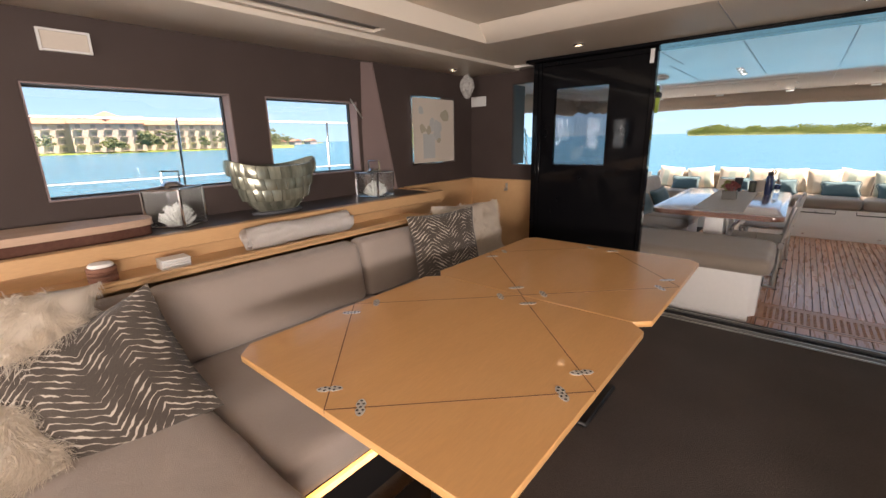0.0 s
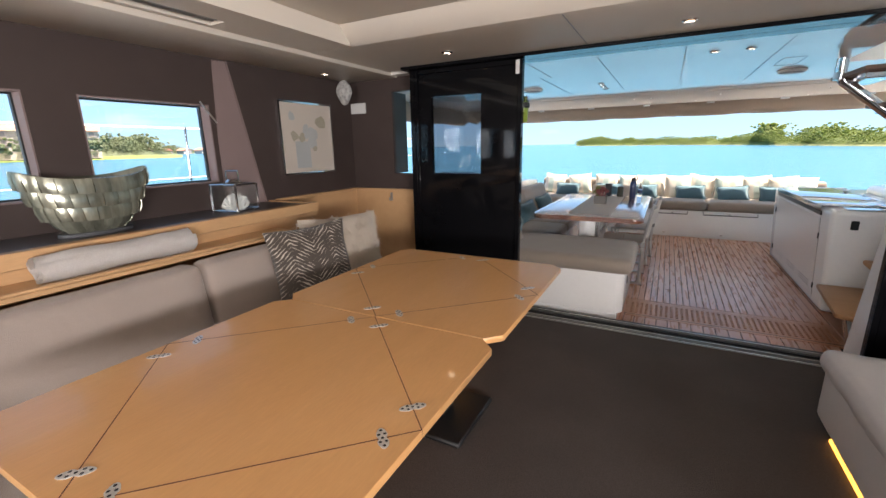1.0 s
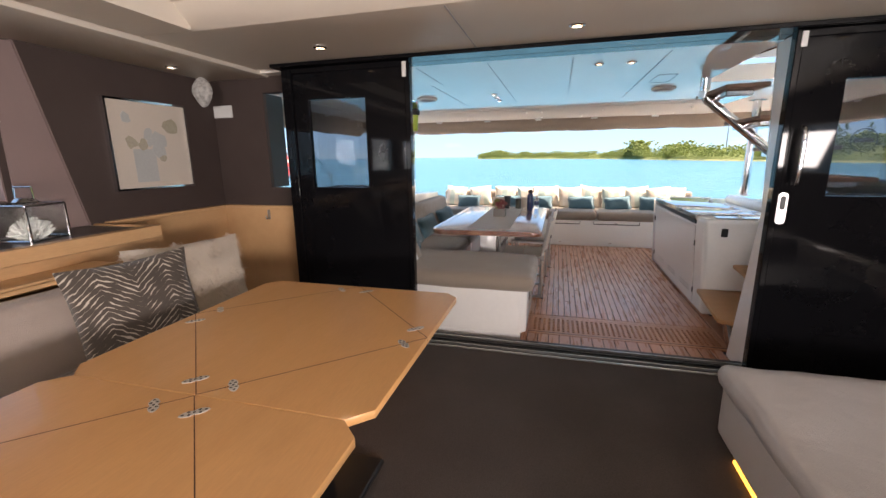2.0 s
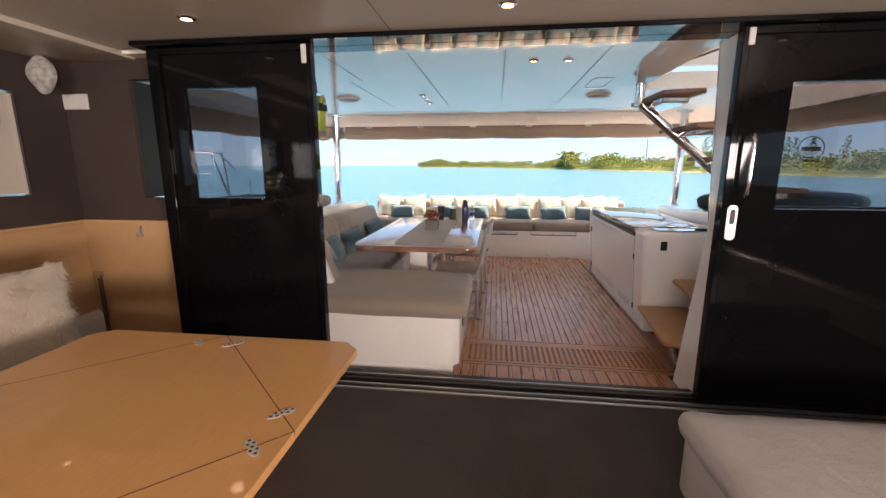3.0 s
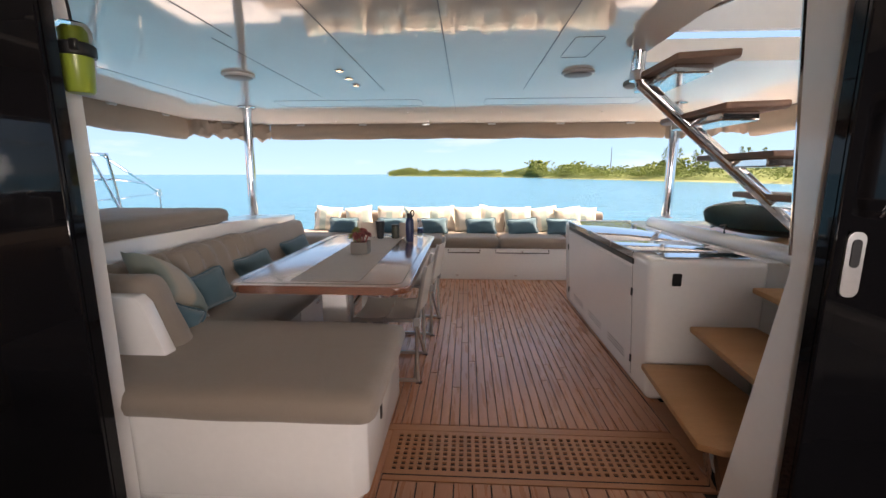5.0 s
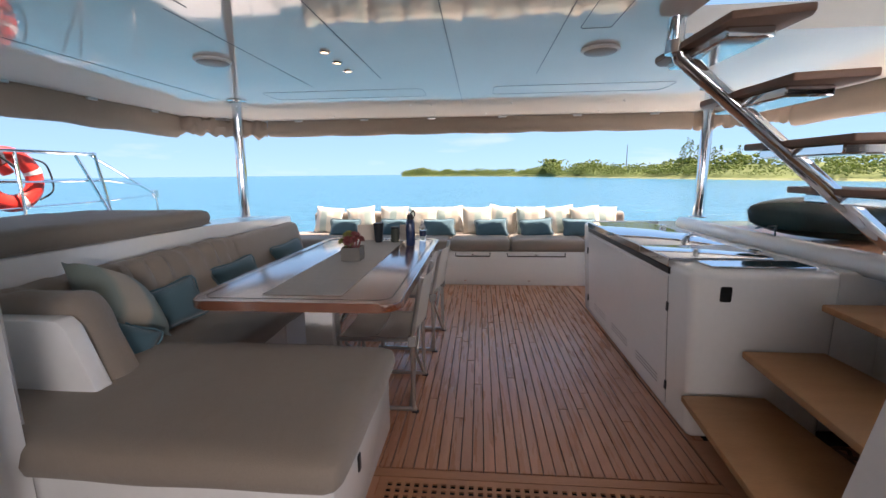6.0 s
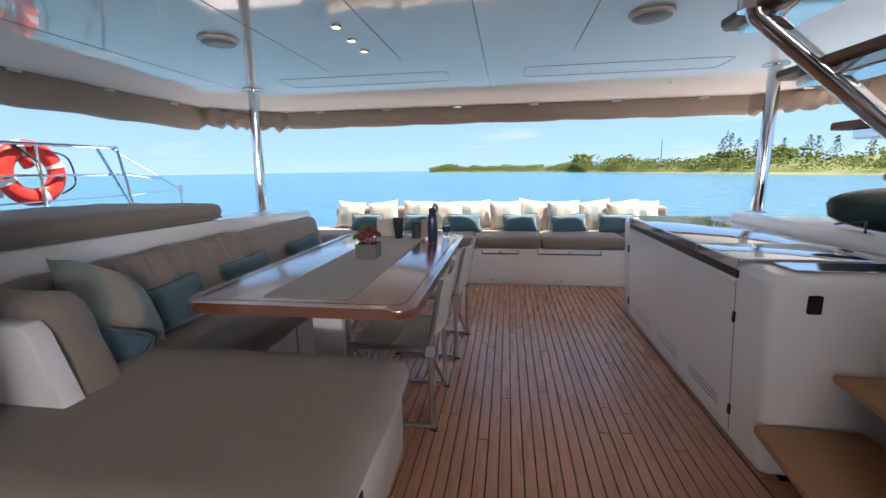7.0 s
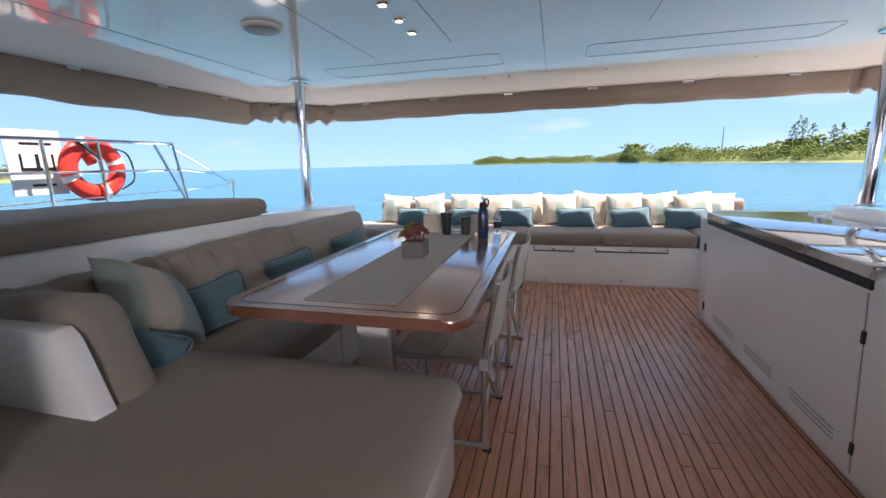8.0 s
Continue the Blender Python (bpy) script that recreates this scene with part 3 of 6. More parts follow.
def shore(name, line, depth, tree_h, material, label, per_m, seed, pines=()):
    """A low bank along a line of (bearing, distance, height factor), seen from the boat, with a belt of trees."""
    rnd = random.Random(seed)
    pts = [Vector((math.sin(radians(b)) * d, math.cos(radians(b)) * d, 0)) for b, d, _ in line]
    bank = bmesh.new()
    rows = []
    for p in pts:
        o = p.normalized()
        rows.append([bank.verts.new(p + o * k + Vector((0, 0, z))) for k, z in ((0, -1.7), (2.5, -1.0), (depth, 0.3), (depth * 4, -1.8))])
    for a, b in zip(rows, rows[1:]):
        for i in range(3):
            bank.faces.new((a[i], b[i], b[i + 1], a[i + 1]))
    solo(name + "_bank", bank, SHORE, "low sandy green shoreline", "shore", kind="structure")
    ridge = bmesh.new()
    rows, step = [], max(3.0, depth / 9)
    for i in range(len(pts) - 1):
        m_ = max(2, int((pts[i + 1] - pts[i]).length / step))
        for q in range(m_):
            p = pts[i].lerp(pts[i + 1], q / m_)
            hf = line[i][2] * (1 - q / m_) + line[i + 1][2] * q / m_
            o = p.normalized()
            row = []
            for k in range(9):
                w = p + o * (3 + depth * k / 8)
                hgt = tree_h * hf * (0.22 + 0.78 * min(1, k / 6)) * (0.75 + 0.45 * noise.noise(w * 0.045) + 0.35 * noise.noise(w * 0.21))
                row.append(ridge.verts.new((w.x, w.y, -1.6 if k == 0 else -1.2 + hgt * 0.62)))
            rows.append(row)
    for u, v in zip(rows, rows[1:]):
        for k in range(8):
            ridge.faces.new((u[k], v[k], v[k + 1], u[k + 1]))
    tagged(link_mesh(name + "_canopy", ridge, material, 20), label, "trees", kind="stuff")
    spots = []
    for i in range(len(pts) - 1):
        length = (pts[i + 1] - pts[i]).length
        for _ in range(int(length * per_m)):
            t = rnd.random()
            p = pts[i].lerp(pts[i + 1], t)
            hf = line[i][2] * (1 - t) + line[i + 1][2] * t
            back = rnd.random() ** 1.3 * depth
            p = p + p.normalized() * (3 + back)
            top = tree_h * hf * (0.35 + 0.65 * back / depth) * (0.75 + 0.5 * rnd.random()) * (1 + 0.35 * noise.noise(p * 0.03))
            k = max(7, int(top * 3.6))
            for _ in range(k):
                r = top * (0.032 + 0.055 * rnd.random())
                spots.append((p.x + rnd.gauss(0, top * 0.3), p.y + rnd.gauss(0, top * 0.3), -1.2 + top * (0.35 + 0.65 * rnd.random() ** 0.8), r))
    for bear, dist, h in pines:
        px, py = math.sin(radians(bear)) * dist, math.cos(radians(bear)) * dist
        for k in range(130):
            f = rnd.random()
            z = h * (0.3 + 0.7 * f)
            wide = h * 0.085 * (1 - f) ** 0.7 + 0.12
            spots.append((px + rnd.gauss(0, wide), py + rnd.gauss(0, wide), z - 1, 0.10 + 0.20 * rnd.random()))
    me = clump_mesh(spots, seed)
    me.materials.append(material)
    tagged(new(name + "_trees", me), label, "trees", kind="stuff")


shore("aft_shore", [(-10.4, 620, 0.55), (-9.2, 600, 0.95), (-5, 560, 0.75), (0, 480, 0.65), (5, 400, 0.6), (8.4, 340, 0.7), (9.4, 330, 1.25), (10.4, 300, 0.5), (13, 270, 0.75), (19, 220, 0.66), (25, 190, 0.72), (32, 165, 0.72), (40, 150, 0.75), (50, 140, 0.8), (64, 140, 1.0), (80, 150, 1.0)],
      30, 10.5, FOLIAGE, "dense green mangrove trees along the far shore", 3.2, 3, pines=((24.2, 214, 13.5), (24.6, 212, 16.5), (25.0, 214, 15.5), (25.7, 215, 13.5), (27.2, 205, 12), (27.8, 205, 12.5), (29.5, 200, 12), (31.5, 194, 12.5), (32.1, 193, 12), (33.5, 190, 11.5), (36.0, 186, 12)))
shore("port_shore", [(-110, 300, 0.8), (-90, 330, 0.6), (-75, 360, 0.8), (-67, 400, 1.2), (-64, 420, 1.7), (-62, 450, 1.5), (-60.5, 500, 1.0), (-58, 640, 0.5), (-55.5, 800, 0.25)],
      36, 9.0, FOLIAGEHAZY, "hazy green trees on a distant shore", 0.9, 5)
mast = solo("radio_mast", tube([(math.sin(radians(18.28)) * 330, math.cos(radians(18.28)) * 330, -1), (math.sin(radians(18.28)) * 330, math.cos(radians(18.28)) * 330, 20)], [0.45, 0.2], 4), GREYPLASTIC, "thin grey lattice mast behind the trees", "mast")


def condo(bearing, dist, width, floors, seed, tower=False):
    """A stucco apartment block with a tiled roof, its broad side to the water."""
    c = Vector((math.sin(radians(bearing)) * dist, math.cos(radians(bearing)) * dist, -1.0))
    h = floors * 3.1
    th = thing("apartment_building", c, "pale stucco apartment block with a faded tiled roof", "building", "apartments on the far shore")
    made = [part("wall", box(c.x - width / 2, c.x + width / 2, c.y - 6, c.y + 6, c.z, c.z + h, 0), STUCCO, th)]
    made.append(part("roof", prism([(c.y - 7, c.z + h), (c.y + 7, c.z + h), (c.y + 1, c.z + h + 3.4), (c.y - 1, c.z + h + 3.4)], "x", c.x - width / 2 - 0.8, c.x + width / 2 + 0.8), ROOFTILE, th))
    if tower:
        made.append(part("roof", lathe([(5.5, 0), (5.6, 2.6), (6.2, 2.7), (0.3, 5.4)], (c.x, c.y, c.z + h), 4), ROOFTILE, th, "raised pyramid tower roof"))
    cols = int(width / 4.5)
    for f in range(floors):
        for k in range(cols):
            x = c.x - width / 2 + (k + 0.5) * width / cols
            made.append(part("window", box(x - 0.85, x + 0.85, c.y - 6.15, c.y - 5.9, c.z + 0.7 + f * 3.1, c.z + 2.6 + f * 3.1, 0), FARGLASS, th))
            made.append(part("balcony", box(x - 1.5, x + 1.5, c.y - 7.2, c.y - 6.0, c.z + 0.35 + f * 3.1, c.z + 0.6 + f * 3.1, 0), STUCCO, th))
    th.matrix_basis = Matrix.Translation(c) @ pose(0, 0, 0, 0, 0, -bearing)
    return th


for k, (b, d, w, f, tw) in enumerate(((-92, 250, 40, 4, False), (-83.5, 255, 34, 4, False), (-77.5, 250, 26, 4, True), (-71, 265, 44, 4, False))):
    condo(b, d, w, f, k, tw)
bm = bmesh.new()
arc = [(radians(b), 205 + 1.2 * (b + 100)) for b in range(-104, -54, 5)]
lo = [bm.verts.new((math.sin(a) * d, math.cos(a) * d, -1.45)) for a, d in arc]
hi = [bm.verts.new((math.sin(a) * (d + 60), math.cos(a) * (d + 60), -0.6)) for a, d in arc]
for i in range(len(arc) - 1):
    bm.faces.new((lo[i], lo[i + 1], hi[i + 1], hi[i]))
solo("lawn", bm, LAWN, "bright green lawn along the water's edge", "lawn", kind="structure")
rnd = random.Random(15)
spots = []
for _ in range(48):
    b, d, h = radians(rnd.uniform(-100, -66)), rnd.uniform(226, 240), rnd.uniform(2.5, 9.0)
    for _ in range(26):
        spots.append((math.sin(b) * d + rnd.gauss(0, 1.3), math.cos(b) * d + rnd.gauss(0, 1.3), -0.8 + h * (0.45 + 0.55 * rnd.random()), 0.35 + 0.5 * rnd.random()))
me = clump_mesh(spots, 16)
me.materials.append(FOLIAGEHAZY)
tagged(new("garden_trees", me), "green garden trees and palms before the apartments", "trees", kind="stuff")
for k in range(9):
    b = radians(-57 - 1.8 * k)
    d = 500 + 25 * (k % 3) - 8 * k
    x, y = math.sin(b) * d, math.cos(b) * d
    th = thing("house", (x, y, -1), "small pale waterside house with faded red roof", "house", "houses on the far shore")
    part("wall", box(x - 6, x + 6, y - 4, y + 4, -1, 2.4, 0), STUCCO, th)
    part("roof", prism([(y - 5, 2.4), (y + 5, 2.4), (y, 4.8)], "x", x - 6.6, x + 6.6), ROOFTILE, th)

# ---- hull and decks ----
CX = 0.43                              # centre line of the boat


def mirror(x):
    return 2 * CX - x


solo("saloon_floor_corner", box(-2.58, -1.752, 3.501, 3.80, -0.1, 0.06, 0), CARPET, "charcoal loop-pile carpet", "floor", kind="structure")
solo("saloon_floor", box(-2.7, 3.56, -4.6, 3.50, -0.1, 0.06, 0), CARPET, "charcoal loop-pile carpet", "floor", kind="structure")
solo("deck_base", slab("z", -0.3, -0.012, (-2.45, 3.31), (3.742, 8.9), [(0.16, 1.645, 4.08, 4.405)]), CAULK, "black caulk bed under the teak planks", "deck", kind="structure")
for s, nm in ((-1, "port"), (1, "starboard")):
    xs = sorted((CX + s * 3.13, CX + s * 4.5))
    solo("side_deck_" + nm, box(xs[0], xs[1], -5, 5.9, 0.4, 0.82, 0.02), GELCOAT, "white side deck", "deck", kind="structure")
    xs = sorted((CX + s * 2.9, CX + s * 4.45))
    solo("hull_" + nm, box(xs[0], xs[1], -5, 9.5, -2.0, 0.39, 0.05), GELCOAT, "white hull side", "hull", kind="structure")
solo("transom", box(-2.4, 3.3, 8.9, 9.3, -1.0, 0.35, 0.03), GELCOAT, "white moulded stern", "hull", kind="structure")

# ---- saloon shell ----
WIN_PORT = [(0.30, 1.26, 1.215, 1.785), (1.49, 2.27, 1.235, 1.785), (-1.1, 0.06, 1.215, 1.785), (-2.6, -1.35, 1.215, 1.785)]
solo("wall_port", slab("x", -2.70, -2.58, (-4.6, 3.84), (0.06, 2.35), WIN_PORT), BROWN, "dark brown fabric-covered cabin side", "wall", kind="structure")
solo("wall_starboard", slab("x", 3.44, 3.56, (-4.6, 3.78), (0.06, 2.35), [(-3.2, -0.7, 1.2, 1.8), (-0.5, 1.26, 1.2, 1.8), (1.49, 2.27, 1.2, 1.8)]), BROWN, "dark brown fabric-covered cabin side", "wall", kind="structure")
# unseen forward wall; its opening is set to port to shape the added light
solo("wall_bow", slab("y", -4.2, -4.08, (-2.58, 3.44), (0.06, 2.35), [(-2.3, 0.40, 1.1, 2.0)]), BROWN, "dark brown forward cabin wall", "wall", kind="structure")
# bulkhead beside the doors, with narrow windows
solo("bulkhead_port", slab("y", 3.802, 3.84, (-2.58, -0.88), (0.06, 2.35), [(-2.05, -1.02, 1.21, 1.985)]), BROWN, "dark brown bulkhead beside the sliding door", "wall", kind="structure")
solo("bulkhead_starboard", slab("y", 3.68, 3.78, (1.702, 3.44), (0.06, 2.35), [(1.80, 2.95, 1.20, 1.94)]), BROWN, "dark brown bulkhead beside the sliding door", "wall", kind="structure")
solo("bulkhead_header", box(-0.83, 1.70, 3.66, 3.78, 2.102, 2.35, 0), BLACK, "black header over the door opening", "wall", kind="structure")
# aft part of the port side stands proud, with a raked front edge
solo("wall_panel_port", prism([(2.43, 2.115), (3.80, 2.115), (3.80, 1.02), (2.655, 1.02)], "x", -2.58, -2.55, 0.004), BROWN, "dark brown raised wall panel with raked edge", "wall", kind="structure")
bm = prism([(2.422, 2.115), (2.43, 2.115), (2.655, 1.02), (2.647, 1.02)], "x", -2.58, -2.548)
# slanted face beside the window, its lit tone given by REVEAL
wedge = bmesh.new()
wq = [[wedge.verts.new((x, y, z)) for x, y in ((-2.579, ya), (-2.572, ya), (-2.5505, yb), (-2.579, yb))] for ya, yb, z in ((2.335, 2.422, 2.09), (2.305, 2.528, 1.58), (2.30, 2.638, 1.05))]
for u, v in zip(wq, wq[1:]):
    for k in range(4):
        wedge.faces.new((u[k], u[(k + 1) % 4], v[(k + 1) % 4], v[k]))
wedge.faces.new(wq[0])
wedge.faces.new(wq[-1])
solo("window_end_panel", wedge, REVEAL, "mauve-brown panel between window and raked edge", "trim", kind="structure")
solo("trim_raked", bm, REVEAL, "mauve-brown raked reveal beside the window", "trim", kind="structure")


def port_window(k, y0, y1, z0, z1):
    w = thing("window_%d" % k, (-2.66, (y0 + y1) / 2, z0), "cabin window with thin dark frame", "window", kind="structure")
    fr = slab("x", -2.70, -2.668, (y0, y1), (z0, z1), [(y0 + 0.018, y1 - 0.018, z0 + 0.018, z1 - 0.018)])
    part("window_frame", fr, SATINBLACK, w)
    lin = slab("x", -2.667, -2.578, (y0 + 0.002, y1 - 0.002), (z0 + 0.002, z1 - 0.002), [(y0 + 0.010, y1 - 0.010, z0 + 0.010, z1 - 0.010)])
    part("window_reveal", lin, REVEAL, w)
    p = part("pane", box(-2.69, -2.684, y0 + 0.018, y1 - 0.018, z0 + 0.018, z1 - 0.018, 0), GLASS, w)
    p.visible_shadow = False


for k, q in enumerate(WIN_PORT):
    port_window(k + 1, *q)
bm = tube([(-2.57, 2.20, 1.80), (-2.56, 2.30, 1.66)], 0.006, 6)
solo("window_catch", bm, ALU, "small raked metal window catch", "fitting")

# ceiling: a raised middle, a lower band along the aft end and a drop panel over the port windows
solo("ceiling", slab("z", 2.24, 2.36, (-2.6, 3.46), (-4.6, 3.80)), CREAM, "cream upholstered cabin ceiling", "ceiling", kind="structure")
solo("ceiling_band_aft", prism([(2.58, 2.239), (2.70, 2.13), (3.64, 2.13), (3.64, 2.239)], "x", -2.0, 3.44, 0.003), CREAM, "cream lowered ceiling band over the doors", "ceiling", kind="structure")
solo("ceiling_band_port", slab("z", 2.13, 2.238, (-1.96, -1.60), (-4.4, 2.68), [(-1.92, -1.80, 0.9, 1.90)]), CREAM, "cream lowered ceiling band with a vent slot", "ceiling", kind="structure")
solo("ceiling_panel_port", box(-2.58, -1.97, -4.4, 3.80, 2.10, 2.20, 0.008, 2), CREAM, "cream drop panel over the windows", "ceiling", kind="structure")
solo("ceiling_seam", box(-0.205, -0.199, 2.72, 3.6, 2.127, 2.131, 0), GREYPLASTIC, "thin panel joint", "trim", kind="structure")
vent = thing("ceiling_vent", (-1.86, 1.4, 2.2), "dark linear ceiling vent with slats", "vent")
part("backing", box(-1.92, -1.80, 0.9, 1.90, 2.20, 2.236, 0), SATINBLACK, vent)
for k in range(3):
    part("slat", box(-1.905 + k * 0.035, -1.888 + k * 0.035, 0.9, 1.9, 2.145, 2.19, 0.002), GREYPLASTIC, vent)


def downlight(x, y, z, r=0.042, lit=True, group="cabin downlights"):
    d = thing("downlight", (x, y, z), "small round recessed downlight with metal ring", "ceiling light", group)
    part("ring", lathe([(r * 0.78, 0.003), (r, 0.0), (r, -0.006), (r * 0.72, -0.012), (r * 0.7, -0.004)], (x, y, z), 18), CHROME if lit else WHITEPLASTIC, d)
    part("lens", lathe([(r * 0.7, -0.003), (r * 0.5, -0.006)], (x, y, z), 16), LAMPGLOW if lit else WHITEPLASTIC, d)
    return d


for x, y, z in ((-1.13, 3.19, 2.13), (0.40, 3.20, 2.13), (1.95, 3.2, 2.13), (-2.345, 3.23, 2.10)):
    downlight(x, y, z)

# wood lining low on the aft port corner
solo("wood_panel_aft", box(-2.55, -1.40, 3.775, 3.80, 0.06, 1.035, 0.002), OAK, "light oak lower wall panel", "wall panel", kind="structure")
solo("wood_panel_side", box(-2.55, -2.525, 2.73, 3.774, 0.06, 1.035, 0.002), OAK, "light oak lower wall panel", "wall panel", kind="structure")
solo("wood_cap_aft", box(-2.55, -1.40, 3.755, 3.80, 1.036, 1.06, 0.003), OAK, "light oak capping rail", "trim", kind="structure")
solo("wood_cap_side", box(-2.55, -2.50, 2.73, 3.754, 1.036, 1.06, 0.003), OAK, "light oak capping rail", "trim", kind="structure")
pl = thing("wall_plate", (-2.45, 3.795, 1.85), "blank cream wall plate", "wall plate")
part("plate", box(-2.543, -2.358, 3.784, 3.80, 1.80, 1.90, 0.004), WHITEPLASTIC, pl)
pl = thing("wall_speaker", (-2.575, 0.5, 1.97), "flat cream rectangular wall speaker", "speaker")
part("rim", slab("x", -2.58, -2.562, (0.405, 0.605), (1.925, 2.025), [(0.415, 0.595, 1.935, 2.015)]), WHITEPLASTIC, pl)
part("grille", box(-2.58, -2.566, 0.4155, 0.5945, 1.9355, 2.0145, 0.002), PAPER, pl, "beige mesh grille")
hk = thing("coat_hook", (-2.08, 3.77, 0.98), "small brass coat hook on the oak panel", "hook")
part("plate", box(-2.092, -2.068, 3.767, 3.775, 0.94, 1.02, 0.002), ALU, hk)
part("prong", tube(curve([(-2.08, 3.768, 0.96), (-2.08, 3.74, 0.945), (-2.08, 3.732, 0.975)], 4), 0.005, 6), ALU, hk)
st = thing("locker_strap", (-2.46, 3.76, 0.4), "dark leather strap hanging from a metal clip", "strap")
part("strap", box(-2.475, -2.445, 3.755, 3.773, 0.15, 0.64, 0.004), LEATHER, st)
part("clip", box(-2.49, -2.43, 3.745, 3.774, 0.635, 0.68, 0.004), CHROME, st)

# framed picture
pic = thing("framed_picture", (-2.54, 3.16, 1.25), "abstract ivory picture in a thin silver frame", "picture")
y0, y1, z0, z1 = 2.84, 3.47, 1.248, 1.865
part("frame", slab("x", -2.55, -2.522, (y0, y1), (z0, z1), [(y0 + 0.014, y1 - 0.014, z0 + 0.014, z1 - 0.014)]), CHROME, pic)
art = part("print", box(-2.548, -2.534, y0 + 0.014, y1 - 0.014, z0 + 0.014, z1 - 0.014, 0), PAPER, pic)
rnd = random.Random(4)
for k in range(9):
    cy, cz = 3.13 + rnd.gauss(0, 0.08), 1.60 + rnd.gauss(0, 0.08)
    rr = 0.025 + 0.035 * rnd.random()
    out = [(cy + rr * (0.8 + 0.5 * rnd.random()) * math.cos(a * 0.63), cz + rr * (0.8 + 0.5 * rnd.random()) * math.sin(a * 0.63)) for a in range(10)]
    part("painted_shape", prism(out, "x", -2.5338, -2.5328 + 0.0002 * k), SAGEINK if k % 2 else PALEBLUE, art)
part("painted_shape", box(-2.5338, -2.5326, 3.0, 3.17, 1.30, 1.53, 0), PALEBLUE, art)

# wall ornament in the corner
bm = bmesh.new()
for i in range(17):
    for j in range(23):
        u, v = i / 8 - 1, j / 11 - 1
        bm.verts.new((u, v, 0))
bm.verts.ensure_lookup_table()
for i in range(16):
    for j in range(22):
        a = i * 23 + j
        bm.faces.new([bm.verts[q] for q in (a, a + 23, a + 24, a + 1)])
for v in bm.verts:
    u, w = v.co.x, v.co.y
    r2 = u * u + w * w
    wide = 0.075 * (1 - 0.25 * max(0, -w))
    x, y = u * math.sqrt(1 - w * w / 2) * wide, w * math.sqrt(1 - u * u / 2) * 0.115
    relief = 0.05 * max(0, 1 - min(1, r2 / 2)) + 0.012 * math.sin(u * 9) * math.sin(w * 8 + 1) * max(0, 1 - r2)
    v.co = (x, y, relief)
orn = link_mesh("wall_ornament", bm, ORNAMENT, 60)
orn.matrix_basis = facing((-2.485, 3.635, 1.985), (0.75, -1, 0))
tagged(orn, "carved white and dark oval wall ornament", "ornament")

# ---- sliding doors ----


def door_leaf(k, x0, x1, pane, handle_side):
    d = thing("door_%d" % k, ((x0 + x1) / 2, 3.58, 0.07), "gloss black sliding glass door, slid open", "door", kind="structure")
    stile = slab("y", 3.565, 3.605, (x0, x1), (0.085, 2.10), [pane])
    part("door_panel", stile, BLACK, d)
    p = part("pane", box(pane[0], pane[1], 3.582, 3.588, pane[2], pane[3], 0), TINT, d)
    p.visible_shadow = False
    # raised edge profile round the leaf
    for xa, xb in ((x0, x0 + 0.035), (x1 - 0.035, x1)):
        part("edge_profile", box(xa, xb, 3.548, 3.5645, 0.085, 2.10, 0.004), BLACK, d)
    part("edge_profile", box(x0 + 0.036, x1 - 0.036, 3.548, 3.5645, 2.06, 2.10, 0.004), BLACK, d)
    return d


door_leaf(1, -1.635, -0.675, (-1.48, -1.02, 1.235, 1.875), 1)
rd = door_leaf(2, 1.555, 3.30, (1.82, 2.98, 1.205, 1.84), -1)
part("door_handle", tube(curve([(1.648, 3.56, 1.27), (1.648, 3.51, 1.29), (1.648, 3.505, 1.43), (1.648, 3.51, 1.57), (1.648, 3.56, 1.59)], 5), 0.011, 10), CHROME, rd, "polished stainless grab handle")
lk = part("lock_plate", prism(rounded(1.583, 1.633, 1.04, 1.225, 0.022), "y", 3.540, 3.5475), ALU, rd, "brushed metal lock plate")
part("finger_recess", prism(rounded(1.596, 1.621, 1.125, 1.205, 0.012), "y", 3.537, 3.5398), SATINBLACK, lk)
ring_pts = [(1.965 + 0.062 * math.cos(a * math.pi / 10), 3.592, 1.514 + 0.062 * math.sin(a * math.pi / 10)) for a in range(21)]
part("sticker", tube(ring_pts, 0.0025, 5), SATINBLACK, rd, "round dark emblem on the glass")
part("sticker", box(1.92, 2.01, 3.591, 3.593, 1.503, 1.525, 0), SATINBLACK, rd)
part("catch", box(-0.725, -0.695, 3.538, 3.547, 1.99, 2.09, 0.003), WHITEPLASTIC, bpy.data.objects["door_1"], "white door catch")
part("catch", box(1.575, 1.605, 3.538, 3.547, 2.01, 2.09, 0.003), WHITEPLASTIC, rd, "white door catch")
solo("door_header", box(-1.74, 3.40, 3.50, 3.655, 2.102, 2.128, 0.004), BLACK, "black sliding door header rail", "door frame", kind="structure")
solo("door_jamb", box(-1.69, -1.64, 3.56, 3.655, 0.07, 2.10, 0.003), BLACK, "black door frame post", "door frame", kind="structure")
track = thing("door_track", (0.4, 3.62, 0.06), "black sliding door sill with bright metal runners", "door track", kind="structure")
part("sill", box(-1.75, 3.40, 3.501, 3.74, 0.0, 0.058, 0.002), SATINBLACK, track)
for k in range(3):
    y = 3.535 + k * 0.062
    part("runner", box(-1.75, 3.40, y, y + 0.010, 0.0585, 0.074, 0.001), ALU if k != 1 else SATINBLACK, track)
part("threshold", box(-1.75, 3.40, 3.485, 3.5005, 0.058, 0.068, 0.002), ALU, track, "thin bright carpet edge strip")

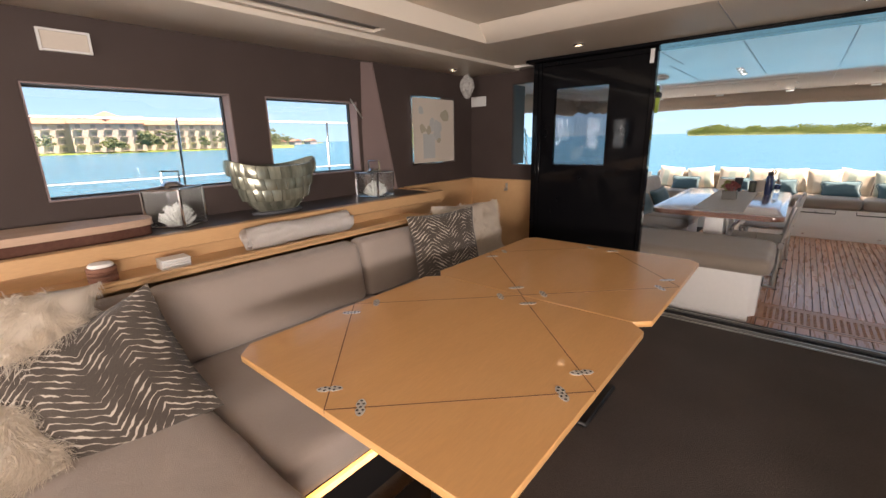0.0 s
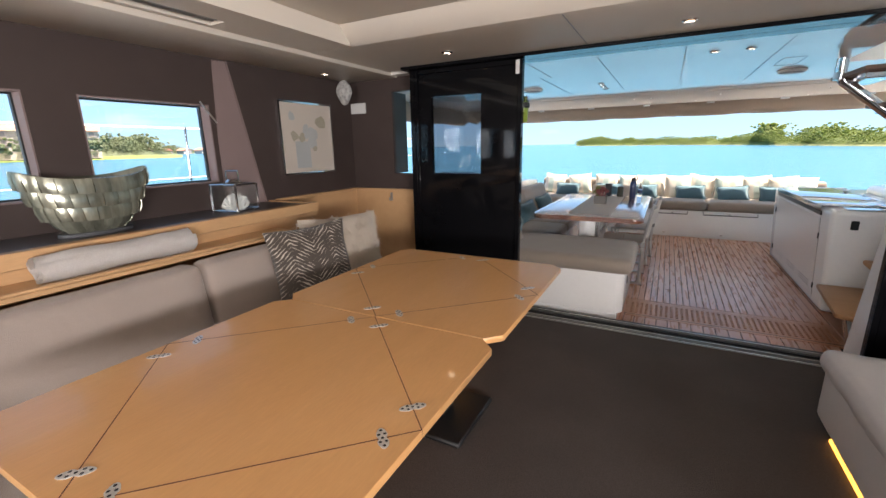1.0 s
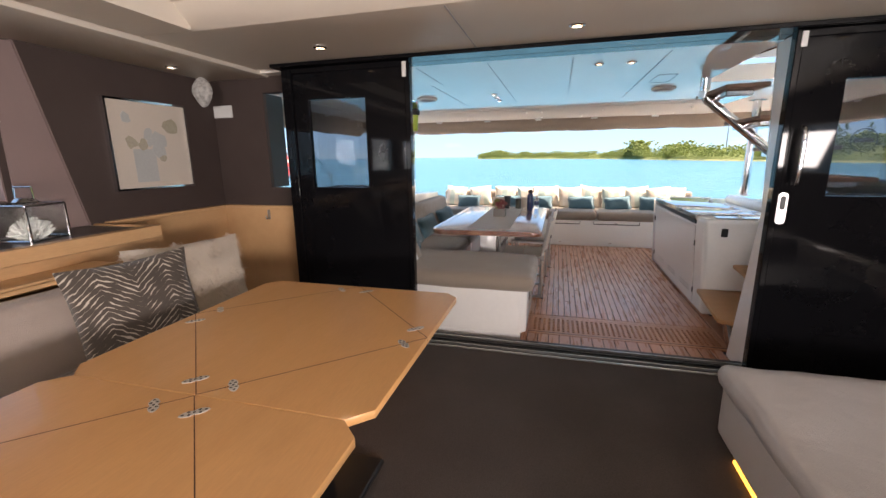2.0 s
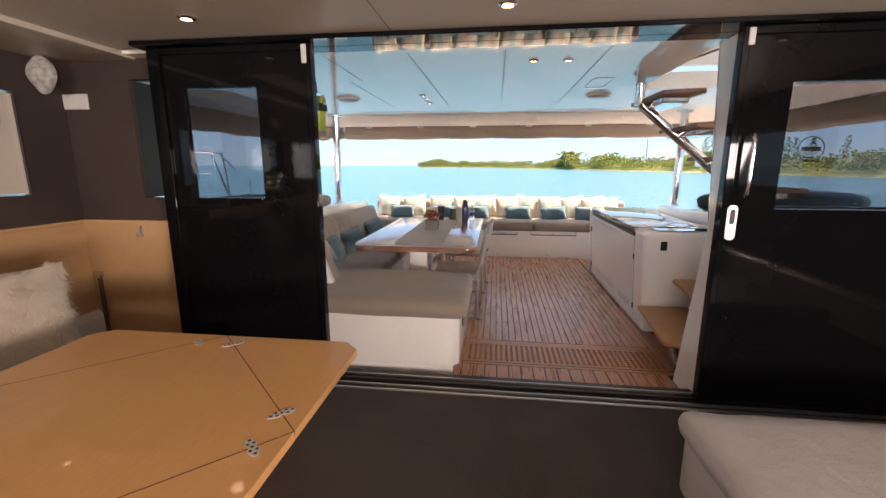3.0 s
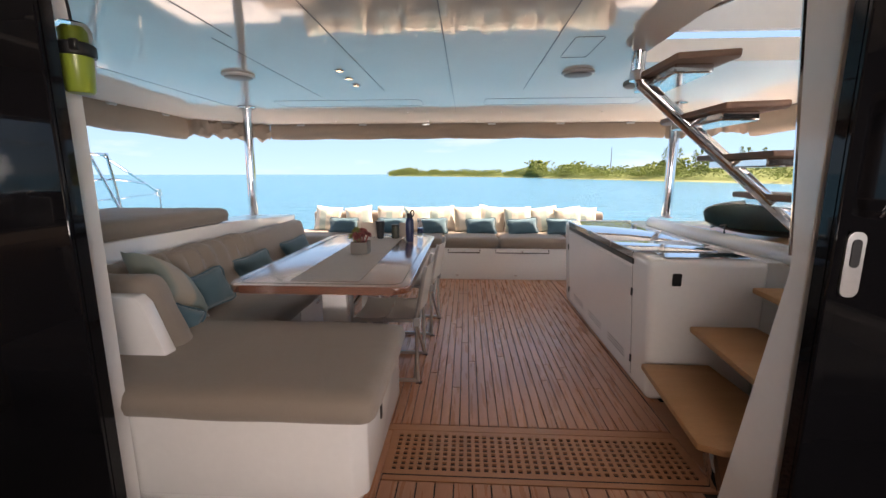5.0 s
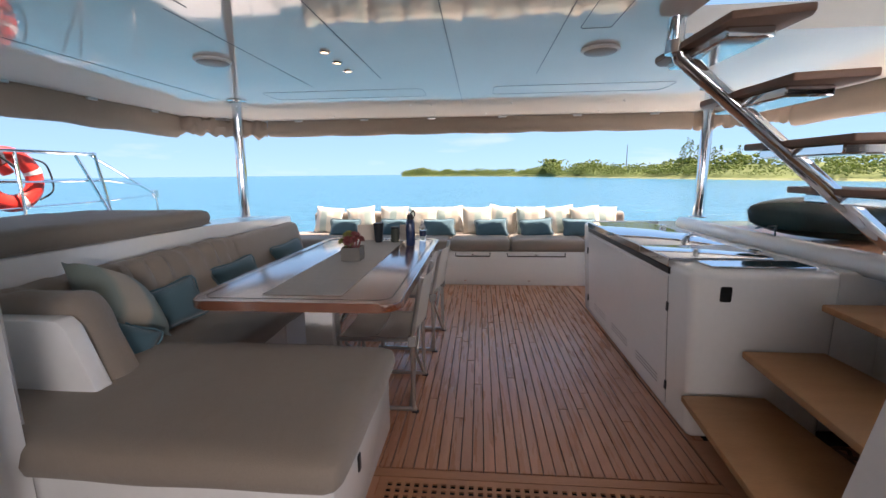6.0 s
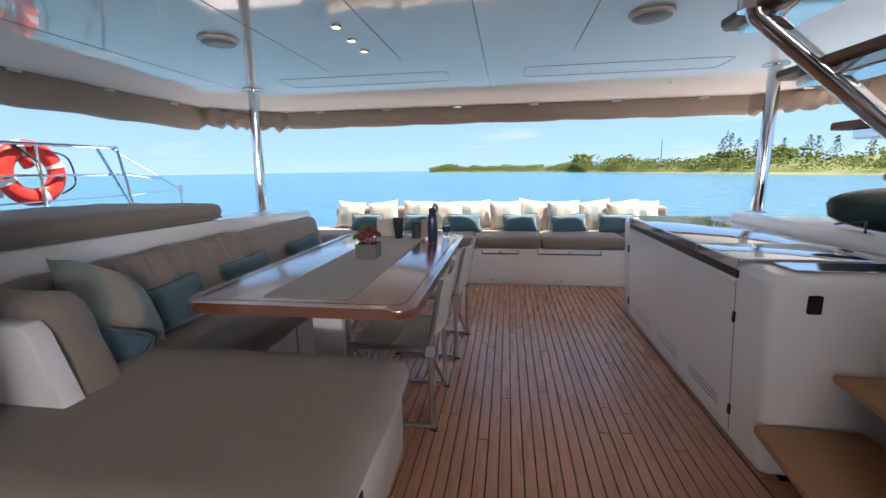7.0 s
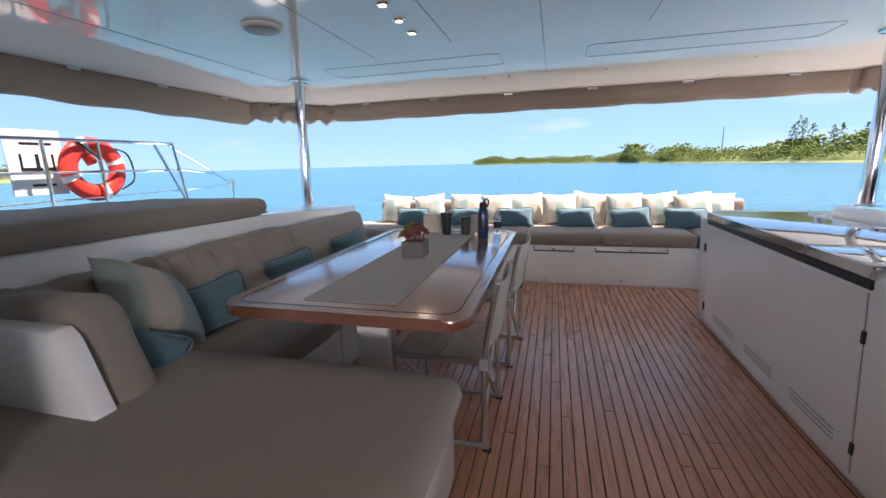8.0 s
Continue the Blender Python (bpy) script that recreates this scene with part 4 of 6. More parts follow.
# ---- saloon furniture ----
cr = thing("credenza", (-2.28, 0.5, 0.06), "long low light-oak credenza with dark grey top under the windows", "cabinet")
part("body", box(-2.575, -2.075, -3.5, 2.70, 0.06, 1.025, 0.003), OAK, cr)
part("top", box(-2.575, -2.10, -3.5, 2.66, 1.026, 1.046, 0.002), LEDGE, cr, "dark grey laminate top")
part("front_rail", box(-2.0985, -2.04, -3.5, 2.70, 0.985, 1.06, 0.004), OAK, cr)
part("end_rail", box(-2.575, -2.10, 2.662, 2.70, 1.026, 1.055, 0.003), OAK, cr)
part("shelf", box(-2.0745, -1.845, -3.5, 2.30, 0.90, 0.925, 0.004), OAK, cr, "narrow open oak shelf behind the sofa")
part("shelf_lip", box(-1.862, -1.832, -3.5, 2.30, 0.926, 0.942, 0.004), OAK, cr)
part("end_post", box(-2.30, -2.26, 2.702, 2.74, 0.06, 0.98, 0.003), OAK, cr)
part("end_post", box(-2.12, -2.08, 2.702, 2.74, 0.06, 0.98, 0.003), OAK, cr)

sf = thing("corner_sofa", (-1.3, 0.6, 0.06), "taupe fabric corner sofa with an amber strip light under the seat", "sofa")
part("base", box(-1.83, -0.92, -1.3, 2.9, 0.06, 0.40, 0.005), SATINBLACK, sf)
part("seat_cushion", soft(-1.80, -0.78, 0.445, 1.60, 0.40, 0.545, 0.04, puff=0.008, wrinkle=0.004), SOFA, sf)
part("seat_cushion", soft(-1.80, -0.78, 1.605, 2.95, 0.40, 0.545, 0.04, puff=0.008, wrinkle=0.004), SOFA, sf)
part("seat_cushion", soft(-1.80, -0.60, -1.35, 0.44, 0.40, 0.575, 0.05, puff=0.012, wrinkle=0.006), SOFA, sf)


def lean_back(w):
    return Vector((w.x - (w.z - 0.54) * 0.16, w.y, w.z))


for y0, y1 in ((-1.2, 0.425), (0.435, 1.515), (1.525, 2.5)):
    part("back_cushion", soft(-1.80, -1.655, y0, y1, 0.545, 0.895, 0.045, puff=0.012, wrinkle=0.004, shear=lean_back), SOFA, sf)
part("led_strip", box(-0.80, -0.782, 0.45, 2.9, 0.372, 0.398, 0.002), LEDGLOW, sf, "glowing amber strip light")
part("led_strip", box(-0.9, -0.70, 0.40, 0.42, 0.352, 0.375, 0.002), LEDGLOW, sf, "glowing amber strip light")
part("plinth", box(-1.80, -0.70, -1.3, 0.38, 0.06, 0.395, 0.005), SATINBLACK, sf)

pillow("zebra_cushion", (-1.39, 0.175, 0.715), (0.75, -0.32, 0.50), 0.52, 0.52, 0.16, ZEBRA, "dark taupe cushion with pale zebra strokes on the sofa corner", lean=22, seed=2, slump=0.05)
fur_pillow("fur_cushion", (-1.62, 0.03, 0.86), (0.7, -0.3, 0.55), 0.42, 0.36, 0.15, "long-haired cream fur cushion behind the zebra cushion", 32000, 0.045, seed=3)
fur_pillow("fur_cushion", (-1.40, -0.12, 0.63), (0.6, -0.1, 0.8), 0.42, 0.36, 0.16, "long-haired cream fur cushion lying on the seat", 24000, 0.04, seed=4)
pillow("zebra_cushion", (-1.50, 2.07, 0.785), (1, -0.42, 0.25), 0.50, 0.47, 0.15, ZEBRA, "dark taupe cushion with pale zebra strokes against the sofa back", lean=3, seed=5)
fur_pillow("fur_throw", (-1.60, 2.47, 0.785), (1, -0.35, 0.25), 0.60, 0.46, 0.16, "long-haired cream fur cushion beside the zebra cushion", 26000, 0.04, seed=6)


def envelope_table(y0, y1, label):
    """A square table top whose four corners hinge inwards like an envelope."""
    x0, x1 = -1.115, -0.09
    cx, cy = (x0 + x1) / 2, (y0 + y1) / 2
    z0, z1 = 0.792, 0.815
    t = thing("folding_table", (cx, cy, 0.06), label, "table", "saloon tables")
    part("centre_top", prism([(cx, y0 + 0.0017), (x1 - 0.0017, cy), (cx, y1 - 0.0017), (x0 + 0.0017, cy)], "z", z0, z1, 0.0005), TABLEOAK, t)
    g, c = 0.0008, 0.055
    for sx, sy in ((1, 1), (-1, 1), (-1, -1), (1, -1)):
        ex, ey = (x1 if sx > 0 else x0), (y1 if sy > 0 else y0)
        p = [(cx + sx * g, ey), (ex - sx * c, ey), (ex, ey - sy * c), (ex, cy + sy * g)]
        lf = part("corner_leaf", prism(p, "z", z0, z1, 0.0005), TABLEOAK, t)
        # dark line between leaf and centre
        for f in (0.13, 0.87):
            hx, hy = cx + (ex - cx) * f, ey + (cy - ey) * f
            d = Vector((ex - cx, cy - ey, 0)).normalized()
            nrm = Vector((-d.y, d.x, 0))
            out = []
            for k in range(20):
                a = k * math.pi / 10
                out.append(Vector((hx, hy, 0)) + nrm * math.cos(a) * 0.036 + d * math.sin(a) * (0.0145 if abs(math.cos(a)) > 0.3 else 0.0085))
            hb = prism([(q.x, q.y) for q in out], "z", z1 + 0.0002, z1 + 0.0016)
            for u, w in ((0.027, 0.0), (0.013, 0.007), (0.013, -0.007), (-0.027, 0.0), (-0.013, 0.007), (-0.013, -0.007), (0.0, 0.0)):
                m_ = Vector((hx, hy, 0)) + nrm * u + d * w
                dot = [hb.verts.new((m_.x + 0.0042 * math.cos(a * 1.047), m_.y + 0.0042 * math.sin(a * 1.047), z1 + 0.0021)) for a in range(6)]
                hb.faces.new(dot).material_index = 1
            h = part("hinge", hb, HINGE, lf, "small pierced metal hinge")
            h.data.materials.append(SATINBLACK)
        q0, q1 = Vector((cx, ey - sy * 0.001, 0)), Vector((ex - sx * 0.001, cy, 0))
        sd = (q1 - q0).normalized().cross(Vector((0, 0, 1))) * 0.0013
        part("joint_line", prism([(v.x, v.y) for v in (q0 - sd, q0 + sd, q1 + sd, q1 - sd)], "z", z1 - 0.012, z1 + 0.0003), BARK, t, "thin dark joint line")
    part("sub_top", box(x0 + 0.14, x1 - 0.14, y0 + 0.14, y1 - 0.14, z0 - 0.035, z0 - 0.001, 0.004), OAK, t)
    part("pedestal", box(cx - 0.06, cx + 0.06, cy - 0.06, cy + 0.06, 0.09, z0 - 0.036, 0.01), SATINBLACK, t)
    part("foot", box(cx - 0.22, cx + 0.22, cy - 0.22, cy + 0.22, 0.061, 0.0895, 0.01), SATINBLACK, t)
    return t


envelope_table(0.485, 1.494, "light oak envelope-fold table with metal hinges beside the sofa")
envelope_table(1.498, 2.512, "light oak envelope-fold table with metal hinges near the door")

ch = thing("lounge_seat", (1.9, 2.2, 0.06), "low pale grey leather lounge seat with amber base light", "seat")
part("body", soft(1.16, 2.7, 1.2, 2.83, 0.085, 0.36, 0.03, puff=0.004, wrinkle=0.004), PALESOFA, ch)
part("cushion", soft(1.135, 2.75, 1.15, 2.865, 0.335, 0.445, 0.05, puff=0.012, wrinkle=0.008), PALESOFA, ch)
part("cushion", soft(1.30, 2.7, 1.2, 1.62, 0.43, 0.62, 0.07, puff=0.012, wrinkle=0.012), PALESOFA, ch, "rounded pale grey bolster")
part("plinth", box(1.19, 2.7, 1.25, 2.78, 0.061, 0.084, 0.004), SATINBLACK, ch)
part("led_strip", box(1.168, 1.188, 1.25, 2.62, 0.062, 0.080, 0.002), LEDGLOW, ch, "glowing amber strip light")

# things on the credenza
bw = thing("decorative_bowl", (-2.30, 1.33, 1.046), "boat-shaped mother-of-pearl bowl on a slate base", "bowl")
part("base", prism([(-2.30 + 0.085 * math.cos(a * 0.314), 1.34 + 0.17 * math.sin(a * 0.314)) for a in range(20)], "z", 1.047, 1.068, 0.004), SLATE, bw)
rnd = random.Random(8)


def bowl_pt(a, v):
    """Outside of the bowl at angle a and height fraction v."""
    ln, wd = 0.125 + 0.165 * v ** 0.62, 0.055 + 0.095 * v ** 0.62
    z = 1.068 + v * (0.275 + 0.045 * abs(math.sin(a)) ** 3)
    return Vector((-2.30 + wd * math.cos(a), 1.34 + ln * math.sin(a), z))


# four tiers of narrow pearly tiles, each tier hanging over the one below
for row in range(4):
    n = 24
    for k in range(n):
        a0, a1 = (k + 0.5 * (row % 2)) * 2 * math.pi / n, (k + 1 + 0.5 * (row % 2)) * 2 * math.pi / n
        v0, v1 = row / 4, (row + 1) / 4
        am = (a0 + a1) / 2
        nrm = Vector((math.cos(am), math.sin(am) * 0.6, -0.15)).normalized()
        hem = 0.024 if row else 0.004
        tw = rnd.gauss(0, 0.0018)
        drop = Vector((0, 0, -0.002 * rnd.random()))
        bm = bmesh.new()
        o, i_ = [], []
        for s in range(5):
            f = s / 4
            a = a0 + (a1 - a0) * f
            curl = 0.0015 * math.sin(math.pi * f) + tw * (f - 0.5) * 2
            lo_p = bowl_pt(a, v0) + nrm * (hem + curl) + drop
            md_p = bowl_pt(a, (v0 + v1) / 2) + nrm * (hem * 0.75 + curl * 1.2)
            hi_p = bowl_pt(a, v1) + nrm * (0.002 + curl * 0.4)
            o.append([bm.verts.new(q) for q in (lo_p, md_p, hi_p)])
            i_.append([bm.verts.new(q - nrm * 0.010) for q in (lo_p, md_p, hi_p)])
        for s in range(4):
            for h in range(2):
                bm.faces.new((o[s][h], o[s + 1][h], o[s + 1][h + 1], o[s][h + 1]))
                bm.faces.new((i_[s][h], i_[s][h + 1], i_[s + 1][h + 1], i_[s + 1][h]))
            for h in (0, 2):
                bm.faces.new((o[s][h], i_[s][h], i_[s + 1][h], o[s + 1][h]))
        for s in (0, 4):
            for h in range(2):
                bm.faces.new((o[s][h], o[s][h + 1], i_[s][h + 1], i_[s][h]))
        part("shell_tile", bm, SHELL, bw, smooth=50)


def glass_lantern(x, y, s, h, turn, label):
    """A square glass lantern with metal edges, a lid and a ring handle, and a coral inside."""
    la = thing("glass_lantern", (x, y, 1.046), label, "lantern", "glass lanterns")
    z0, z1 = 1.047, 1.047 + h
    c, sn = math.cos(radians(turn)), math.sin(radians(turn))

    def w(px, py, pz):
        return (x + px * c - py * sn, y + px * sn + py * c, pz)
    k = s / 2
    for i, (a, b) in enumerate((((-k, -k), (k, -k)), ((k, -k), (k, k)), ((k, k), (-k, k)), ((-k, k), (-k, -k)))):
        f = part("metal_frame", tube([w(*a, z0), w(*a, z1)], 0.008, 6), CHROME, la)
        for z in (z0 + 0.004, z1):
            part("metal_frame", tube([w(*a, z), w(*b, z)], 0.006, 6), CHROME, la)
        m = Vector(((a[0] + b[0]) / 2, (a[1] + b[1]) / 2, 0)).normalized()
        bm = bmesh.new()
        cs = [w(*a, z0 + 0.006), w(*b, z0 + 0.006), w(*b, z1 - 0.006), w(*a, z1 - 0.006)]
        off = Vector((m.x * c - m.y * sn, m.x * sn + m.y * c, 0)) * 0.002
        o = [bm.verts.new(Vector(q) + off) for q in cs]
        n_ = [bm.verts.new(Vector(q) - off) for q in cs]
        bm.faces.new(o)
        bm.faces.new(n_[::-1])
        for t in range(4):
            bm.faces.new((o[t], n_[t], n_[(t + 1) % 4], o[(t + 1) % 4]))
        part("pane", bm, SMOKYPANE, la).visible_shadow = False
    part("lid", lathe([(0.05, 0.0), (0.055, 0.012), (0.04, 0.03), (0.03, 0.034)], (x, y, z1 + 0.003), 12), CHROME, la)
    part("handle", tube([w(-0.05, 0, z1 + 0.03), w(-0.05, 0, z1 + 0.09), w(0.05, 0, z1 + 0.09), w(0.05, 0, z1 + 0.03)], 0.005, 6), CHROME, la)
    part("floor_plate", box(x - k * 0.7, x + k * 0.7, y - k * 0.7, y + k * 0.7, z0, z0 + 0.006, 0), CHROME, la)
    co = bmesh.new()
    r_ = random.Random(int(y * 100))
    for _ in range(110):
        d = Vector((r_.gauss(0, 1), r_.gauss(0, 1), abs(r_.gauss(0, 0.8)))).normalized()
        p = Vector((x, y, z0 + 0.012))
        tube([p, p + d * s * 0.25, p + d * s * (0.38 + 0.10 * r_.random()) + Vector((0, 0, 0.02))], [0.010, 0.009, 0.004], 5, co)
    solo("coral", co, CORAL, "white branching coral inside the glass lantern", "coral", smooth=80)
    return la


glass_lantern(-2.38, 0.785, 0.205, 0.205, 38, "clear glass lantern with silver edges holding white coral")
glass_lantern(-2.36, 2.22, 0.21, 0.185, 12, "clear glass lantern with silver edges holding white coral")

bd = thing("serving_board", (-2.30, 0.1, 1.046), "pale live-edge wooden serving board with bark edges", "board")
out = []
for k in range(40):
    a = k * math.pi / 20
    out.append((-2.305 + 0.15 * math.copysign(abs(math.cos(a)) ** 0.6, math.cos(a)) * (1 + 0.08 * noise.noise(Vector((math.cos(a) * 3, math.sin(a) * 3, 1)))),
                0.02 + 0.62 * math.copysign(abs(math.sin(a)) ** 0.7, math.sin(a)) * (1 + 0.05 * noise.noise(Vector((math.cos(a) * 3, math.sin(a) * 3, 7))))))
part("slab", prism(out, "z", 1.095, 1.128, 0.006, 2), LIVEEDGE, bd)
part("bark_underside", prism([(-2.305 + (p[0] + 2.305) * 0.93, 0.02 + (p[1] - 0.02) * 0.985) for p in out], "z", 1.047, 1.0945, 0.004), BARK, bd, "reddish bark-covered underside")

cs = thing("coaster_stack", (-1.95, 0.335, 0.925), "stack of round terracotta coasters with a pale lid", "coasters")
for k in range(4):
    part("coaster", lathe([(0.05, 0), (0.053, 0.004), (0.053, 0.013), (0.05, 0.016)], (-1.95 + 0.003 * math.sin(k * 2), 0.335, 0.926 + k * 0.0165), 20), CORK, cs)
part("coaster", lathe([(0.044, 0), (0.046, 0.006), (0.04, 0.014), (0.02, 0.016)], (-1.95, 0.335, 0.993), 20), HIDE, cs, "pale top coaster")
cs = thing("coaster_stack", (-1.945, 0.60, 0.925), "stack of square white coasters on the oak shelf", "coasters")
for k in range(4):
    part("coaster", box(-1.99 + 0.003 * k, -1.90 + 0.003 * k, 0.54, 0.66, 0.926 + k * 0.0125, 0.9375 + k * 0.0125, 0.003), WHITEPLASTIC, cs)

# rolled hide on the shelf
hd_ = thing("rolled_hide", (-1.95, 1.28, 0.925), "rolled white cowhide with faint brown flecks", "hide")
spiral = [(0.012 + 0.062 * k / 44) for k in range(45)]
bm = bmesh.new()
ys = [0.95 + 0.66 * k / 16 for k in range(17)]
rows = []
for j, y in enumerate(ys):
    row = []
    for k, r in enumerate(spiral):
        a = k * 0.43 + 0.4
        rr = r * (1 + 0.20 * noise.noise(Vector((y * 5, a * 0.8, 2))))
        row.append(bm.verts.new((-1.95 + rr * math.cos(a), y + 0.01 * noise.noise(Vector((a, y, 5))) * (1 if j in (0, 16) else 0), 0.993 + rr * math.sin(a))))
    rows.append(row)
for a, b in zip(rows, rows[1:]):
    for k in range(len(spiral) - 1):
        bm.faces.new((a[k], a[k + 1], b[k + 1], b[k]))
bmesh.ops.solidify(bm, geom=list(bm.faces), thickness=0.004)
part("hide", bm, HIDE, hd_, smooth=80)

# ---- cockpit shell ----
STAIRHOLE = (1.62, 3.1, 3.95, 5.35)


def roof_z(y):
    """The roof underside: nearly level, then falling to the aft edge."""
    return 2.112 - 0.003 * (y - 4.2) - 0.05 * max(0.0, y - 7.5)


bm = slab("z", 2.16, 2.30, (CX - 3.85, CX + 3.85), (3.70, 8.42), [STAIRHOLE, (0.4, 0.4, 7.5, 7.5)])
for v in bm.verts:
    v.co.z += roof_z(v.co.y) - 2.16
solo("cockpit_ceiling", bm, GLOSSROOF, "glossy white cockpit roof underside", "ceiling", kind="structure")
x0, x1, y0, y1 = STAIRHOLE
# added slab overhead, sized to keep direct sun out of the stair opening
solo("upper_roof", slab("z", 4.2, 4.35, (-2.0, 4.5), (0.5, 7.6)), GELCOAT, "white slab added over the upper deck to block the sun", "roof", kind="structure")
solo("stairwell_lining", slab("z", 2.301, 2.85, (x0 - 0.04, x1 + 0.04), (y0 - 0.04, y1 + 0.04), [(x0, x1, y0, y1)]), GELCOAT, "white lining of the stair opening", "ceiling", kind="structure")
# joints and hatches in the roof
for x, y0, y1 in ((-0.74, 3.9, 4.7), (-0.85, 4.7, 6.45), (-0.195, 3.9, 6.2), (0.405, 3.9, 7.45), (1.02, 3.9, 6.2), (-2.0, 3.9, 7.4)):
    solo("roof_joint", prism([(y0, roof_z(y0) - 0.002), (y1, roof_z(y1) - 0.002), (y1, roof_z(y1) + 0.002), (y0, roof_z(y0) + 0.002)], "x", x - 0.003, x + 0.003), GREYPLASTIC, "thin roof panel joint", "trim", kind="structure")


def outline(name, x0, x1, y0, y1, label, r=0.06):
    pts = [(p[0], p[1], roof_z(p[1])) for p in rounded(x0, x1, y0, y1, r, 4)]
    return solo(name, tube(pts + pts[:1], 0.003, 4), GREYPLASTIC, label, "hatch", kind="structure")


outline("roof_hatch", -1.42, 0.075, 6.62, 6.98, "flush locker hatch outline in the roof")
outline("roof_hatch", 0.71, 2.26, 6.62, 6.98, "flush locker hatch outline in the roof")
outline("roof_hatch", 1.12, 1.28, 4.80, 5.20, "small square flush hatch outline in the roof", 0.02)
for x, y in ((-1.155, 5.52), (1.33, 5.58)):
    sp = thing("ceiling_speaker", (x, y, roof_z(y)), "round white flush ceiling speaker", "speaker", "cockpit ceiling speakers")
    part("rim", lathe([(0.10, 0.0), (0.115, -0.004), (0.115, -0.014), (0.10, -0.022)], (x, y, roof_z(y)), 28), WHITEPLASTIC, sp)
    part("grille", lathe([(0.099, -0.0225), (0.09, -0.028), (0.03, -0.032)], (x, y, roof_z(y)), 28), GREYPLASTIC, sp)
for x, y in ((0.593, 4.165), (0.82, 4.18), (-0.368, 5.43), (-0.373, 5.68), (-0.376, 5.92)):
    downlight(x, y, roof_z(y), 0.036, group="cockpit downlights")
for x, y in ((-1.2, 8.0), (0.04, 8.02), (0.66, 8.03), (2.0, 8.05), (-0.165, 7.47), (0.06, 7.48), (0.93, 7.49), (2.1, 7.5)):
    downlight(x, y, roof_z(y), 0.011, False, group="small roof fittings")

# white fins beside the door opening
solo("cabin_fin_starboard", prism([(3.66, 0.075), (3.745, 0.075), (3.745, 0.0), (3.945, 0.0), (3.73, 1.06), (3.725, 1.12), (3.84, 2.10), (3.66, 2.10)], "x", 1.585, 1.70, 0.004), GELCOAT, "white raked moulding beside the door", "wall", kind="structure")
solo("cabin_fin_port", prism([(3.66, 0.075), (3.745, 0.075), (3.745, 0.0), (3.80, 0.0), (3.80, 2.10), (3.66, 2.10)], "x", -0.90, -0.80, 0.004), GELCOAT, "white moulding beside the door", "wall", kind="structure")
solo("cabin_aft_face_starboard", slab("y", 3.785, 3.84, (1.705, 3.56), (0.0, 2.11), [(1.765, 2.985, 1.165, 1.975)]), GELCOAT, "white outer cabin face", "wall", kind="structure")
solo("cabin_aft_face_port", slab("y", 3.841, 3.88, (-2.70, -0.90), (0.0, 2.11), [(-2.085, -0.985, 1.175, 2.02)]), GELCOAT, "white outer cabin face", "wall", kind="structure")
for nm, xa, xb, ya, yb, za, zb in (("port", -2.05, -1.02, 3.842, 3.886, 1.21, 1.985), ("starboard", 1.80, 2.95, 3.781, 3.85, 1.20, 1.94)):
    solo("window_sleeve_" + nm, slab("y", ya, yb, (xa - 0.034, xb + 0.034), (za - 0.034, zb + 0.034), [(xa, xb, za, zb)]), SATINBLACK, "black window sleeve beside the door", "trim", kind="structure")
solo("window_reveal_port", box(-2.084, -2.052, 3.887, 4.06, 1.21, 1.985, 0), SATINBLACK, "black deep window reveal", "trim", kind="structure")
solo("trim_corner", tube([(1.60, 3.745, 1.12), (1.60, 3.862, 2.11)], 0.011, 8), CHROME, "thin stainless corner trim", "trim", kind="structure")

# posts
for x in (-1.84, 2.68):
    ps = thing("roof_post", (x, 6.93, 0.93), "polished stainless roof post with a flange", "post", "cockpit roof posts")
    part("pole", tube([(x - 0.015, 6.92, 0.93), (x, 6.93, roof_z(6.93))], 0.048, 20), CHROME, ps)
    part("flange", lathe([(0.049, 0), (0.095, 0.004), (0.095, 0.012), (0.05, 0.016)], (x, 6.93, roof_z(6.93) - 0.017), 20), CHROME, ps)
    part("foot", lathe([(0.08, 0), (0.08, 0.01), (0.05, 0.014)], (x - 0.015, 6.92, 0.925), 20), CHROME, ps)

# rolled canvas blinds


